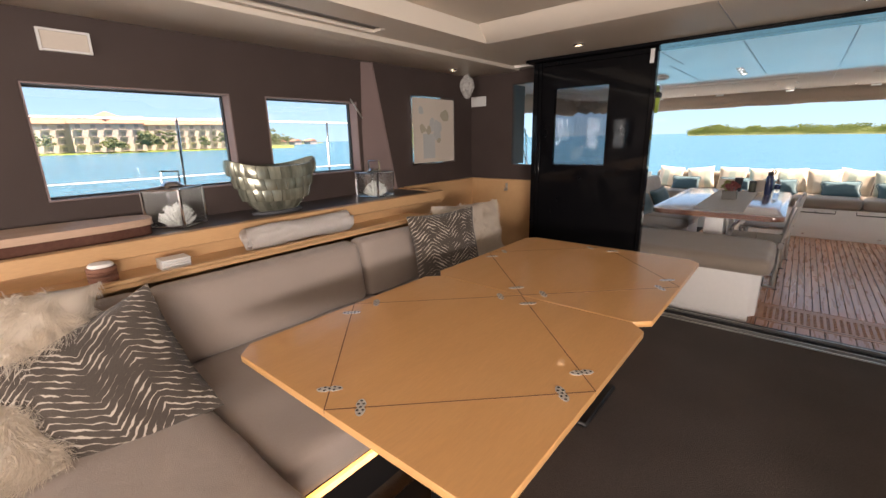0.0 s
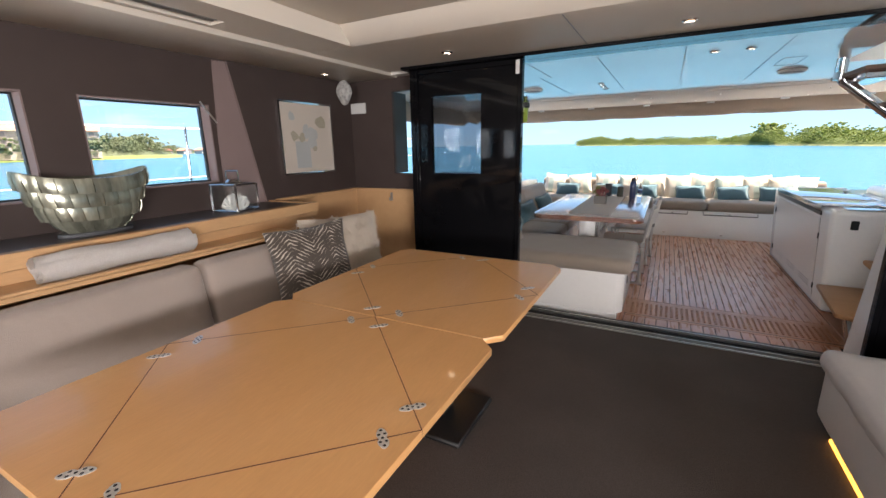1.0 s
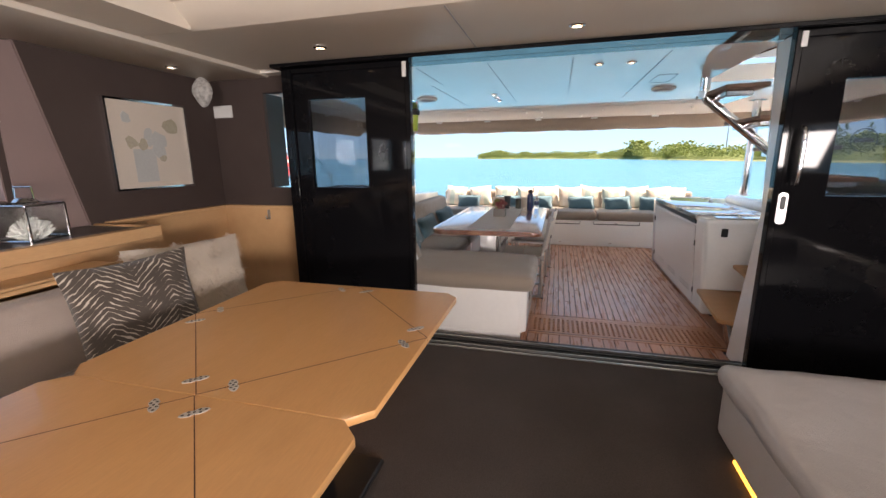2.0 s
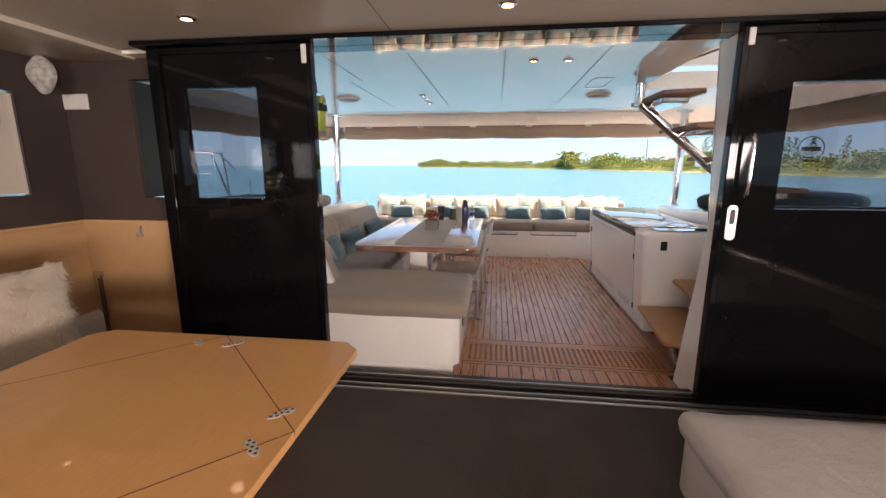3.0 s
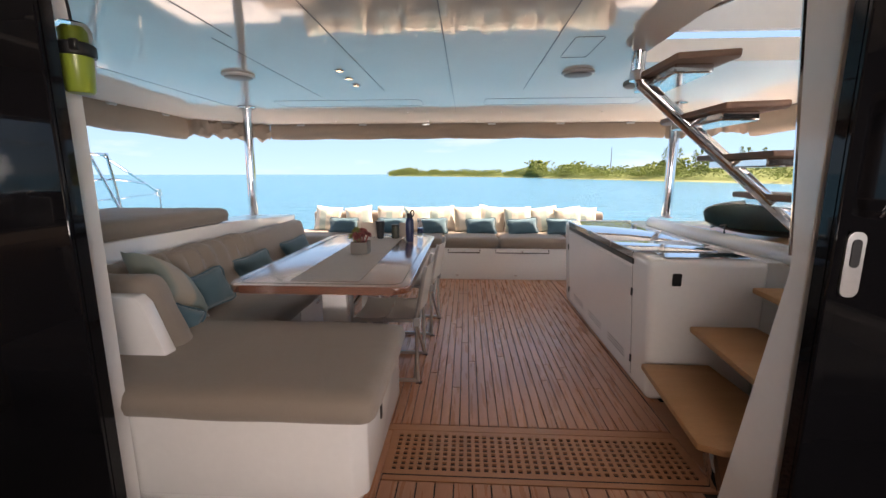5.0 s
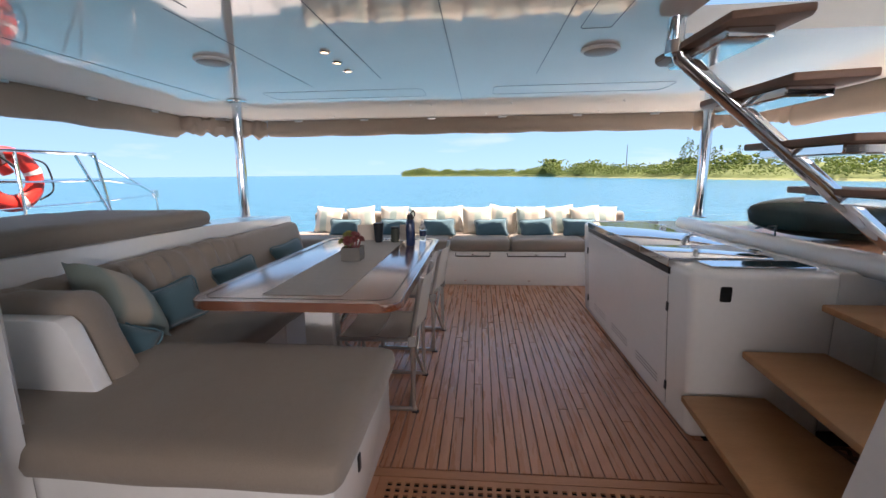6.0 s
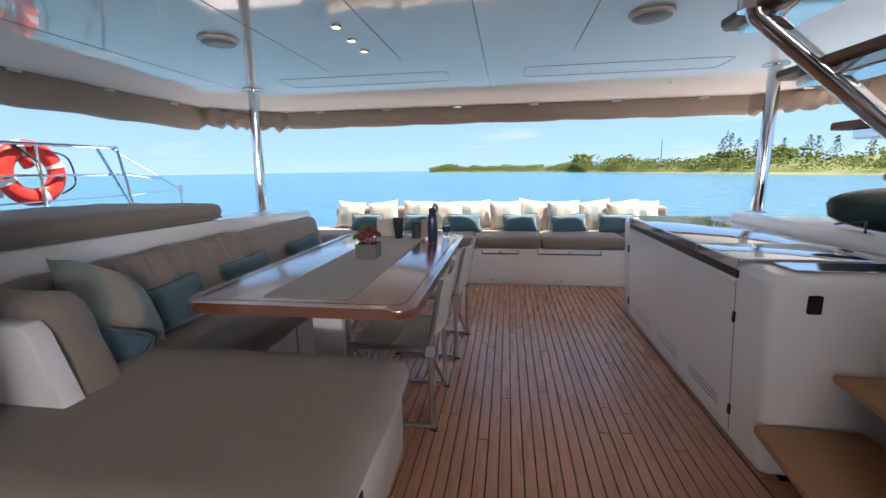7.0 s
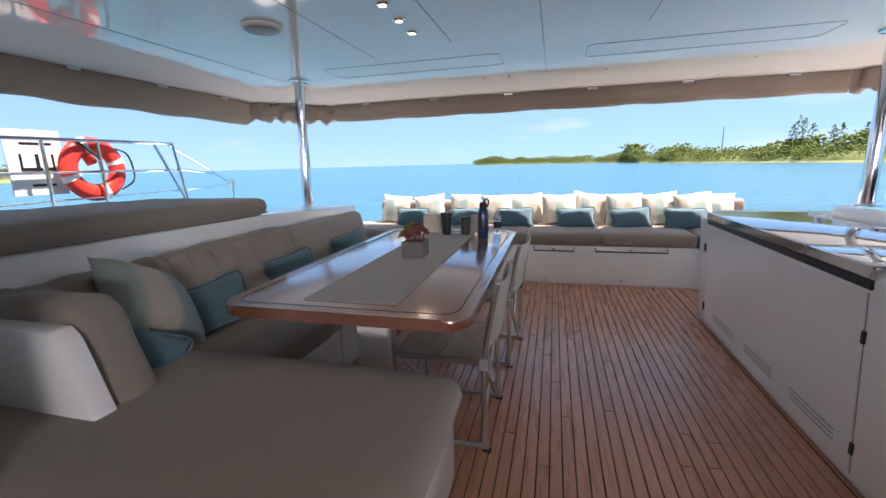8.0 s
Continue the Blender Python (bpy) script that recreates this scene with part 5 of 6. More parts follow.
def blind(name, a, b, drop, label, seed=0, bumpy=0.012, r=0.055, wave=0.23):
    """A rolled-up canvas screen between two points, hanging from the roof edge."""
    a, b = Vector(a), Vector(b)
    bl = thing(name, (a + b) / 2, label, "blind", "rolled cockpit blinds")
    d = (b - a).normalized()
    side = d.cross(Vector((0, 0, 1)))
    n = max(8, int((b - a).length / (0.08 if bumpy < 0.05 else 0.035)))
    bm = bmesh.new()
    prof = [(-0.03, 0), (-0.05, -0.35), (-0.055, -0.75), (-0.03, -0.97), (0.0, -1.0), (0.03, -0.95), (0.05, -0.7), (0.045, -0.3), (0.03, 0)]
    rows = []
    for i in range(n + 1):
        p = a.lerp(b, i / n)
        row = []
        for k, (s, z) in enumerate(prof):
            w = noise.noise(Vector((i * wave + seed * 5, k * 0.6, seed)))
            row.append(bm.verts.new(p + side * (s * r / 0.05 + w * bumpy) + Vector((0, 0, z * drop + (w * bumpy if k > 1 else 0) - 0.012 * abs(math.sin(i * 0.31)) * (k in (3, 4, 5))))))
        rows.append(row)
    for u, v in zip(rows, rows[1:]):
        for k in range(len(prof) - 1):
            bm.faces.new((u[k], u[k + 1], v[k + 1], v[k]))
    bm.faces.new(rows[0])
    bm.faces.new(rows[-1])
    part("canvas_roll", bm, CANVAS, bl, smooth=60)
    m = max(1, int((b - a).length / 0.75))
    for i in range(m):
        p = a.lerp(b, (i + 0.5) / m)
        e = Vector((abs(d.x) * 0.05 + abs(side.x) * 0.07, abs(d.y) * 0.05 + abs(side.y) * 0.07, 0.012))
        part("clip", box(p.x - e.x, p.x + e.x, p.y - e.y, p.y + e.y, p.z - 0.028, p.z - 0.006, 0.003), ALU, bl)
    return bl


blind("rolled_blind", (-2.2, 8.28, 2.068), (0.412, 8.28, 2.068), 0.20, "taupe canvas blind rolled up under the aft roof edge", 1, 0.006)
blind("rolled_blind", (0.413, 8.28, 2.068), (3.16, 8.28, 2.068), 0.20, "taupe canvas blind rolled up under the aft roof edge", 2, 0.006)
blind("rolled_blind", (-3.13, 3.9, 2.125), (-3.13, 7.75, 2.10), 0.262, "taupe canvas blind rolled up along the roof side", 3, 0.012, 0.07)
blind("rolled_blind", (mirror(-3.13), 3.9, 2.125), (mirror(-3.13), 7.75, 2.10), 0.262, "taupe canvas blind rolled up along the roof side", 4, 0.012, 0.07)
blind("bunched_blind", (-3.11, 7.78, 2.10), (-2.24, 8.30, 2.066), 0.20, "crumpled end of a canvas blind at the roof corner", 6, 0.075, 0.06, 0.42)
blind("bunched_blind", (mirror(-3.11), 7.78, 2.10), (3.2, 8.30, 2.066), 0.20, "crumpled end of a canvas blind at the roof corner", 7, 0.075, 0.06, 0.42)

# ---- cockpit furniture ----
ot = thing("day_bed", (-0.35, 4.2, 0.0), "white moulded day bed with taupe pad beside the door", "day bed")
part("base", prism([(-1.5, 3.89), (-0.895, 3.89), (-0.885, 3.805), (0.09, 3.805), (0.145, 3.86), (0.145, 4.66), (-1.5, 4.66)], "z", 0.075, 0.435, 0.012, 2), GELCOAT, ot)
part("toe_kick", box(-1.0, 0.10, 3.835, 4.62, -0.011, 0.074, 0.004), GELCOAT, ot)
part("mattress", soft(-1.52, 0.20, 3.765, 4.64, 0.425, 0.545, 0.06, cell=0.045, puff=0.016, wrinkle=0.009, wscale=3.5), OUTCUSH, ot)
bm = box(0.1452, 0.152, 4.10, 4.13, 0.26, 0.33, 0.003)
part("latch", bm, SATINBLACK, ot)

st = thing("cockpit_sofa", (-1.2, 5.5, 0.0), "white moulded cockpit sofa with taupe cushions", "sofa")
part("base", box(-1.55, -0.80, 4.665, 7.15, -0.011, 0.345, 0.012, 2), GELCOAT, st)
for y0, y1 in ((4.72, 5.45), (5.5, 6.25), (6.3, 7.05)):
    dr = part("drawer", box(-0.799, -0.787, y0, y1, 0.05, 0.31, 0.004), GELCOAT, st)
    part("handle", box(-0.786, -0.775, (y0 + y1) / 2 - 0.04, (y0 + y1) / 2 + 0.04, 0.25, 0.275, 0.003), CHROME, dr)
    part("bar", tube([(-0.782, y0 + 0.1, 0.30), (-0.782, y1 - 0.1, 0.30)], 0.005, 6), CHROME, dr)
for y0, y1 in ((4.30, 5.72), (5.725, 7.12)):
    part("seat_cushion", soft(-1.50, -0.70, y0, y1, 0.345, 0.465, 0.045, puff=0.014, wrinkle=0.008, wscale=4), OUTCUSH, st)


def tilt_back(w):
    return Vector((w.x - (w.z - 0.45) * 0.22, w.y, w.z))


def gathers(w):
    g = 0.021 * math.sin(w.y * 41 + 2 * noise.noise(w * 3)) * max(0, min(1, (w.z - 0.6) / 0.2))
    return tilt_back(Vector((w.x + g, w.y, w.z + 0.4 * g)))


part("back_cushion", soft(-1.42, -1.26, 4.22, 5.87, 0.46, 0.885, 0.06, cell=0.045, puff=0.02, wrinkle=0.012, shear=gathers), OUTCUSH, st)
part("back_cushion", soft(-1.42, -1.28, 5.885, 7.10, 0.46, 0.865, 0.05, puff=0.014, wrinkle=0.006, shear=tilt_back), OUTCUSH, st)
part("end_cushion", soft(-1.48, -0.83, 4.17, 4.33, 0.46, 0.895, 0.055, cell=0.032, puff=0.02, wrinkle=0.028,
                         shear=lambda w: Vector((w.x - max(0, (w.z - 0.48)) * 0.36 * max(0, (w.x + 1.48) / 0.65), w.y, w.z))), OUTCUSH, st, "creased upright end cushion")
solo("sofa_end_moulding", prism([(-2.0, 0.30), (-0.797, 0.30), (-0.797, 0.43), (-0.93, 0.80), (-0.965, 0.835), (-2.0, 0.835)], "y", 4.085, 4.16, 0.010, 2), GELCOAT, "white raked moulding at the sofa end", "moulding", kind="structure")

solo("coaming_port_forward", box(-2.70, -2.06, 3.90, 5.90, 0.0, 0.99, 0.014, 2), GELCOAT, "white cockpit coaming under the pad", "coaming", kind="structure")
solo("coaming_port", prism([(3.90, 0.0), (7.35, 0.0), (7.35, 0.90), (5.95, 0.965), (3.90, 1.005)], "x", -2.055, -1.56, 0.014, 2), GELCOAT, "white cockpit coaming", "coaming", kind="structure")
sp = thing("sun_pad", (-2.08, 4.9, 0.995), "long taupe sun pad on the coaming", "cushion")
part("pad", soft(-2.62, -1.545, 3.9, 5.93, 0.995, 1.115, 0.055, puff=0.014, wrinkle=0.006,
                 shear=lambda w: Vector((w.x, w.y, w.z - (w.y - 3.9) * 0.012))), OUTCUSH, sp, smooth=60)
welt = [(p[0], p[1], 1.012 - (p[1] - 3.9) * 0.012) for p in rounded(-2.622, -1.543, 3.898, 5.932, 0.055, 4)]
part("welt", tube(welt + welt[:1], 0.004, 6), OUTCUSH, sp)
solo("coaming_starboard", prism([(4.9, 0.0), (7.35, 0.0), (7.35, 0.84), (4.9, 0.86)], "x", 2.30, 3.58, 0.014, 2), GELCOAT, "white cockpit coaming", "coaming", kind="structure")
solo("coaming_starboard_forward", box(2.56, 3.58, 3.845, 4.895, 0.0, 0.86, 0.014, 2), GELCOAT, "white cockpit coaming", "coaming", kind="structure")
bm = tube(curve([(2.50, 4.5, 0.90), (2.47, 5.2, 0.895), (2.46, 6.0, 0.885), (2.52, 6.9, 0.87)], 6), 0.062, 14)
solo("coaming_roll", bm, GELCOAT, "white rounded coaming edge", "coaming", kind="structure", smooth=80)
solo("cable", tube(curve([(2.43, 5.5, 0.95), (2.44, 5.52, 0.99), (2.50, 5.62, 1.0), (2.56, 5.9, 0.95)], 6), 0.006, 6), SATINBLACK, "thin black cable over the coaming edge", "cable")

# dining table
X0, X1, Y0, Y1 = -0.87, 0.215, 4.62, 6.68
tb = thing("dining_table", (-0.33, 5.6, 0.0), "varnished mahogany cockpit table on a white pedestal", "table")
part("tabletop", prism(rounded(X0, X1, Y0, Y1, 0.10, 6), "z", 0.702, 0.75, 0.012, 3), VARNISH, tb)
ln = [(p[0], p[1], 0.7505) for p in rounded(X0 + 0.055, X1 - 0.055, Y0 + 0.055, Y1 - 0.055, 0.07, 5)]
part("inlay_line", tube(ln + ln[:1], 0.0016, 4), CAULK, tb, "thin dark inlay line")
for y in (5.1, 6.15):
    part("pedestal", box(-0.44, -0.27, y - 0.07, y + 0.07, 0.05, 0.66, 0.012, 2), GELCOAT, tb)
    part("pedestal_foot", box(-0.48, -0.23, y - 0.11, y + 0.11, -0.011, 0.049, 0.006), GREYPLASTIC, tb)
    part("mount", box(-0.66, -0.10, y - 0.10, y + 0.10, 0.661, 0.7015, 0.005), GREYPLASTIC, tb)
part("brace", tube([(-0.27, 5.1, 0.45), (-0.12, 5.1, 0.66)], 0.016, 8), CHROME, tb)
part("brace", tube([(-0.225, 5.0, -0.011), (-0.225, 5.0, 0.70)], 0.014, 8), ALU, tb)
for y0, y1 in ((4.735, 5.60), (5.607, 6.50)):
    solo("table_runner", box(-0.52, -0.10, y0, y1, 0.7525, 0.7555, 0.001), WEAVE, "grey woven vinyl mat lying on the table", "place mat", "table mats")

# succulents in a square pot
pt = thing("potted_succulent", (-0.31, 5.62, 0.756), "red and green succulents in a square concrete pot", "plant")
part("pot", slab("z", 0.757, 0.851, (-0.376, -0.244), (5.554, 5.686), [(-0.367, -0.253, 5.563, 5.677)]), CONCRETE, pt)
part("soil", box(-0.367, -0.253, 5.563, 5.677, 0.758, 0.840, 0), BARK, pt)
rnd = random.Random(12)
for k in range(16):
    a_ = k * 2.4
    ro = 0.078 * math.sqrt((k + 0.5) / 16)
    cx, cy, cz = -0.31 + ro * math.cos(a_), 5.62 + ro * math.sin(a_), 0.895 + 0.035 * (1 - ro / 0.078) + 0.045 * rnd.random()
    bm = tube([(cx * 0.6 - 0.31 * 0.4, cy * 0.6 + 5.62 * 0.4, 0.84), (cx, cy, cz - 0.012)], 0.004, 5)
    size = 0.027 + 0.014 * rnd.random()
    tip = Vector((ro * math.cos(a_) * 9, ro * math.sin(a_) * 9, 1)).normalized()
    sx_ = tip.orthogonal().normalized()
    sy_ = tip.cross(sx_)
    for ring in range(3):
        for j in range(6):
            a = j * math.pi / 3 + ring * 0.5
            el = 0.15 + ring * 0.5
            d = (sx_ * math.cos(a) + sy_ * math.sin(a)) * math.cos(el) + tip * math.sin(el)
            L = size * (1.0 - ring * 0.15)
            sd = d.cross(tip).normalized() * size * 0.36
            c = Vector((cx, cy, cz - 0.012))
            up = tip * size * 0.14
            v = [bm.verts.new(q) for q in (c, c + d * L * 0.65 + sd, c + d * L + up, c + d * L * 0.65 - sd, c + d * L * 0.6 - up)]
            bm.faces.new((v[0], v[1], v[2], v[3]))
            bm.faces.new((v[0], v[4], v[1]))
            bm.faces.new((v[1], v[4], v[2]))
            bm.faces.new((v[2], v[4], v[3]))
            bm.faces.new((v[3], v[4], v[0]))
    part("rosette", bm, SUCCULENT if math.cos(a_ - 2.6) > 0.45 else MAROON, pt)

fl = thing("drinks_flask", (0.0, 6.27, 0.75), "tall navy enamel drinks flask with a loop cap", "flask")
part("body", lathe([(0.036, 0.001), (0.040, 0.012), (0.040, 0.19), (0.034, 0.215), (0.024, 0.228)], (0.0, 6.27, 0.75), 20), NAVY, fl)
part("cap", lathe([(0.027, 0.2285), (0.028, 0.262), (0.02, 0.27)], (0.0, 6.27, 0.75), 16), SATINBLACK, fl)
part("loop", tube(curve([(0.0, 6.25, 1.01), (0.03, 6.25, 1.05), (0.045, 6.25, 1.02), (0.03, 6.25, 0.985)], 4), 0.006, 6), SATINBLACK, fl)
wb = thing("water_bottle", (0.075, 6.50, 0.75), "clear plastic water bottle with a white cap", "bottle")
part("body", lathe([(0.028, 0.001), (0.031, 0.01), (0.031, 0.13), (0.012, 0.165), (0.012, 0.17)], (0.075, 6.50, 0.75), 16), CARAFE, wb)
part("cap", lathe([(0.0135, 0.171), (0.0135, 0.19), (0.01, 0.192)], (0.075, 6.50, 0.75), 12), WHITEPLASTIC, wb)
part("label", lathe([(0.0316, 0.05), (0.0316, 0.10)], (0.075, 6.50, 0.75), 16), NAVY, wb, "dark printed paper label")
tu = thing("tumbler", (-0.31, 6.40, 0.756), "charcoal steel tumbler with a lid", "cup")
part("body", lathe([(0.030, 0.001), (0.034, 0.02), (0.044, 0.145), (0.044, 0.16)], (-0.31, 6.40, 0.756), 18), DARKMUG, tu)
part("lid", lathe([(0.046, 0.1605), (0.046, 0.172), (0.03, 0.175)], (-0.31, 6.40, 0.756), 18), SATINBLACK, tu)
jr = thing("storage_tin", (-0.165, 6.42, 0.756), "dark olive lidded tin", "tin")
part("body", lathe([(0.037, 0.001), (0.038, 0.01), (0.038, 0.12)], (-0.165, 6.42, 0.756), 18), OLIVE, jr)
part("lid", lathe([(0.039, 0.1205), (0.036, 0.136), (0.02, 0.14)], (-0.165, 6.42, 0.756), 18), SATINBLACK, jr)
for x, w in ((-0.45, 0.17), (-0.07, 0.14)):
    cd = solo("menu_card", prism([(6.50, 0.757), (6.54, 0.757), (6.525, 0.90), (6.52, 0.90)], "x", x - w / 2, x + w / 2, 0.001), PAPER, "beige folded menu card standing on the table", "card", "menu cards")


def folding_chair():
    """A folding deck chair: its back towards +x, near legs towards -y."""
    c = thing("folding_chair", (0.02, 5.17, 0.0), "beige sling folding chair with aluminium frame", "chair", "chairs along the table")
    for y in (4.945, 5.395):
        part("foot_rail", tube([(-0.22, y, 0.016), (0.235, y, 0.016)], 0.013, 8), ALU, c)
        part("front_leg", tube([(-0.19, y, 0.02), (-0.20, y, 0.44)], 0.012, 8), ALU, c)
        part("back_leg", tube([(0.22, y, 0.02), (0.215, y, 0.45), (0.265, y, 0.74), (0.28, y, 0.80)], 0.013, 8), ALU, c)
        part("seat_rail", tube([(-0.21, y, 0.435), (0.23, y, 0.44)], 0.013, 8), ALU, c)
        part("hinge", box(0.195, 0.24, y - 0.018, y + 0.018, 0.40, 0.46, 0.004), GREYPLASTIC, c)
        for x in (-0.215, 0.228):
            part("foot", box(x - 0.02, x + 0.02, y - 0.016, y + 0.016, -0.011, 0.004, 0.002), SATINBLACK, c)
    part("cross_brace", tube([(0.20, 4.95, 0.03), (0.20, 5.39, 0.41)], 0.010, 8), ALU, c)
    part("cross_brace", tube([(0.215, 5.39, 0.03), (0.215, 4.95, 0.41)], 0.010, 8), ALU, c)
    part("cross_brace", tube([(-0.18, 4.95, 0.03), (-0.18, 5.39, 0.41)], 0.010, 8), ALU, c)
    part("cross_brace", tube([(-0.165, 5.39, 0.03), (-0.165, 4.95, 0.41)], 0.010, 8), ALU, c)

    def sling(p):
        bm = bmesh.new()
        n = 10
        top = [[bm.verts.new(p(i / n, j / n)) for j in range(n + 1)] for i in range(n + 1)]
        for i in range(n):
            for j in range(n):
                bm.faces.new((top[i][j], top[i + 1][j], top[i + 1][j + 1], top[i][j + 1]))
        bmesh.ops.solidify(bm, geom=list(bm.faces), thickness=0.012)
        return bm
    for a, b in ((0.0, 0.495), (0.505, 1.0)):
        part("seat_sling", sling(lambda u, v: Vector((-0.205 + 0.425 * (a + (b - a) * u), 4.94 + 0.46 * v, 0.458 - 0.03 * math.sin(math.pi * v) - 0.008 * math.sin(math.pi * u)))), SLING, c)
    part("back_sling", sling(lambda u, v: Vector((0.232 + 0.05 * u + 0.035 * math.sin(math.pi * v), 4.94 + 0.46 * v, 0.50 + 0.30 * u))), SLING, c, smooth=70)
    return c


chair = folding_chair()
copy_thing(chair, Matrix.Translation((0.06, 6.02, 0.0)) @ pose(0, 0, 0, 0, 0, -4))

# galley unit with lidded grill
gl = thing("cockpit_bar_unit", (1.95, 5.8, 0.0), "white moulded bar unit with mirror steel lids and louvred doors", "cabinet")
bm = prism([(1.655, 0.0), (2.29, 0.0), (2.29, 0.885), (1.605, 0.885)], "y", 4.79, 6.92, 0.042, 4)
part("body", bm, GELCOAT, gl)


def front_x(z):
    return 1.655 - 0.05 * z / 0.885


for y0, y1 in ((5.05, 6.72),):
    for z0, z1 in ((0.07, 0.79),):
        bm = prism([(front_x(z0) - 0.003, z0), (front_x(z0) - 0.0005, z0), (front_x(z1) - 0.0005, z1), (front_x(z1) - 0.003, z1)], "y", y0, y1)
        dp = part("door", bm, GELCOAT, gl)
        for yy in (y0 + 0.10, y0 + 0.62, y0 + 1.14):
            for r in range(3):
                z = 0.13 + r * 0.022
                part("louvre", box(front_x(z) - 0.006, front_x(z) - 0.003, yy, yy + 0.34, z, z + 0.005, 0), GREYPLASTIC, dp)
for z in (0.17, 0.63):
    part("hinge", box(front_x(z) - 0.009, front_x(z), 5.028, 5.049, z - 0.026, z + 0.026, 0.003), SATINBLACK, gl)
    part("hinge", box(front_x(z) - 0.010, front_x(z), 6.735, 6.755, z - 0.03, z + 0.03, 0.003), SATINBLACK, gl)
part("door_gap", prism([(front_x(0.06) - 0.002, 0.06), (front_x(0.06) + 0.001, 0.06), (front_x(0.8) + 0.001, 0.80), (front_x(0.8) - 0.002, 0.80)], "y", 5.038, 5.043), GREYPLASTIC, gl)
part("lid_gutter", box(1.598, 1.64, 5.02, 6.70, 0.815, 0.852, 0.003), SATINBLACK, gl)
for y0, y1 in ((5.02, 5.42), (5.43, 6.70)):
    part("lid", box(1.60, 2.12, y0, y1, 0.888, 0.905, 0.005, 2), SMOKELID, gl, "mirror-polished steel lid")
    part("lid_edge", box(1.592, 1.60, y0, y1, 0.856, 0.903, 0.003), CHROME, gl)
part("lid", box(1.72, 2.20, 4.84, 5.0, 0.887, 0.897, 0.004), SMOKELID, gl, "mirror-polished steel lid")
part("rim", box(1.66, 2.24, 6.74, 6.80, 0.887, 0.905, 0.006), GELCOAT, gl)
part("socket", prism(rounded(1.742, 1.792, 0.735, 0.81, 0.008), "y", 4.782, 4.7895), SATINBLACK, gl, "black switch plate")
for y in (5.2, 5.9, 6.4):
    part("lid_hinge", box(2.115, 2.155, y - 0.03, y + 0.03, 0.9055, 0.915, 0.003), CHROME, gl)

# aft sofa
af = thing("aft_sofa", (0.4, 8.1, 0.0), "wide white moulded aft sofa with taupe seat cushions", "sofa")
part("base", box(-2.30, 2.75, 7.80, 8.9, -0.011, 0.415, 0.012, 2), GELCOAT, af)
for x0, x1 in ((-2.28, -1.05), (-1.04, 0.22), (0.225, 0.97), (0.975, 1.88), (1.885, 2.74)):
    part("seat_cushion", soft(x0, x1, 7.77, 8.55, 0.416, 0.555, 0.05, puff=0.012, wrinkle=0.006, wscale=4), OUTCUSH, af)
part("back_cushion", soft(-1.75, -1.15, 8.48, 8.60, 0.55, 0.84, 0.05, puff=0.01, wrinkle=0.006), OUTCUSH, af)
part("back_cushion", soft(-1.14, 0.4, 8.48, 8.60, 0.55, 0.84, 0.05, puff=0.01, wrinkle=0.006), OUTCUSH, af)
part("back_cushion", soft(0.41, 1.9, 8.48, 8.60, 0.55, 0.84, 0.05, puff=0.01, wrinkle=0.006), OUTCUSH, af)
part("back_cushion", soft(1.91, 2.52, 8.48, 8.60, 0.55, 0.84, 0.05, puff=0.01, wrinkle=0.006), OUTCUSH, af)
for x0, x1 in ((0.30, 0.72), (0.93, 1.62)):
    hn = part("grab_bar", tube([(x0, 7.80, 0.395), (x0, 7.77, 0.362), (x1, 7.77, 0.362), (x1, 7.80, 0.395)], 0.007, 6), SATINBLACK, af, "thin dark grab bar")
    part("latch", lathe([(0.014, 0), (0.014, 0.02)], ((x0 + x1) / 2, 7.785, 0.37), 10), CHROME, af)
for x in (0.42, 1.20, -0.3):
    part("drain", box(x - 0.02, x + 0.02, 7.792, 7.7995, 0.045, 0.057, 0.002), CHROME, af)

rnd = random.Random(21)
xs = (-1.50, -1.02, -0.58, -0.16, 0.18, 0.56, 0.90, 1.27, 1.66, 1.98, 2.20)
for k, x in enumerate(xs):
    pillow("striped_cushion", (x, 8.40 - 0.05 * (k % 2), 0.735 + 0.012 * rnd.random()), (rnd.gauss(0, 0.08), -1, 0.28), 0.40, 0.37, 0.13, STRIPE, "cream, sand and aqua striped cushion", lean=rnd.gauss(0, 4), seed=k, group="striped aft cushions")
for k, x in enumerate((-1.22, -0.52, 0.06, 0.745, 1.325, 1.87)):
    pillow("teal_cushion", (x, 8.22, 0.655), (rnd.gauss(0, 0.06), -1, 0.42), 0.42, 0.235, 0.12, TEAL, "teal oblong cushion with piped edges", lean=rnd.gauss(0, 2), seed=30 + k, group="teal aft cushions", piping=TEAL)

# scatter cushions on the side sofa
pillow("striped_cushion", (-1.20, 4.613, 0.745), (0.659, 0.356, 0.663), 0.42, 0.42, 0.20, STRIPEDARK, "sage and sand striped cushion leaning in the sofa corner", lean=-43, seed=41)
pillow("teal_cushion", (-1.05, 4.42, 0.575), (0.8, -0.5, 0.3), 0.27, 0.25, 0.13, TEAL, "teal oblong cushion with tied corners in the sofa corner", lean=-35, seed=42, piping=TEAL)
for y, s in ((4.98, 43), (5.68, 44), (6.55, 45)):
    pillow("teal_cushion", (-1.22, y, 0.605), (1, -0.25, 0.45), 0.42, 0.25, 0.13, TEAL, "teal oblong cushion with piped edges on the side sofa", lean=6, seed=s, group="teal side cushions", piping=TEAL)

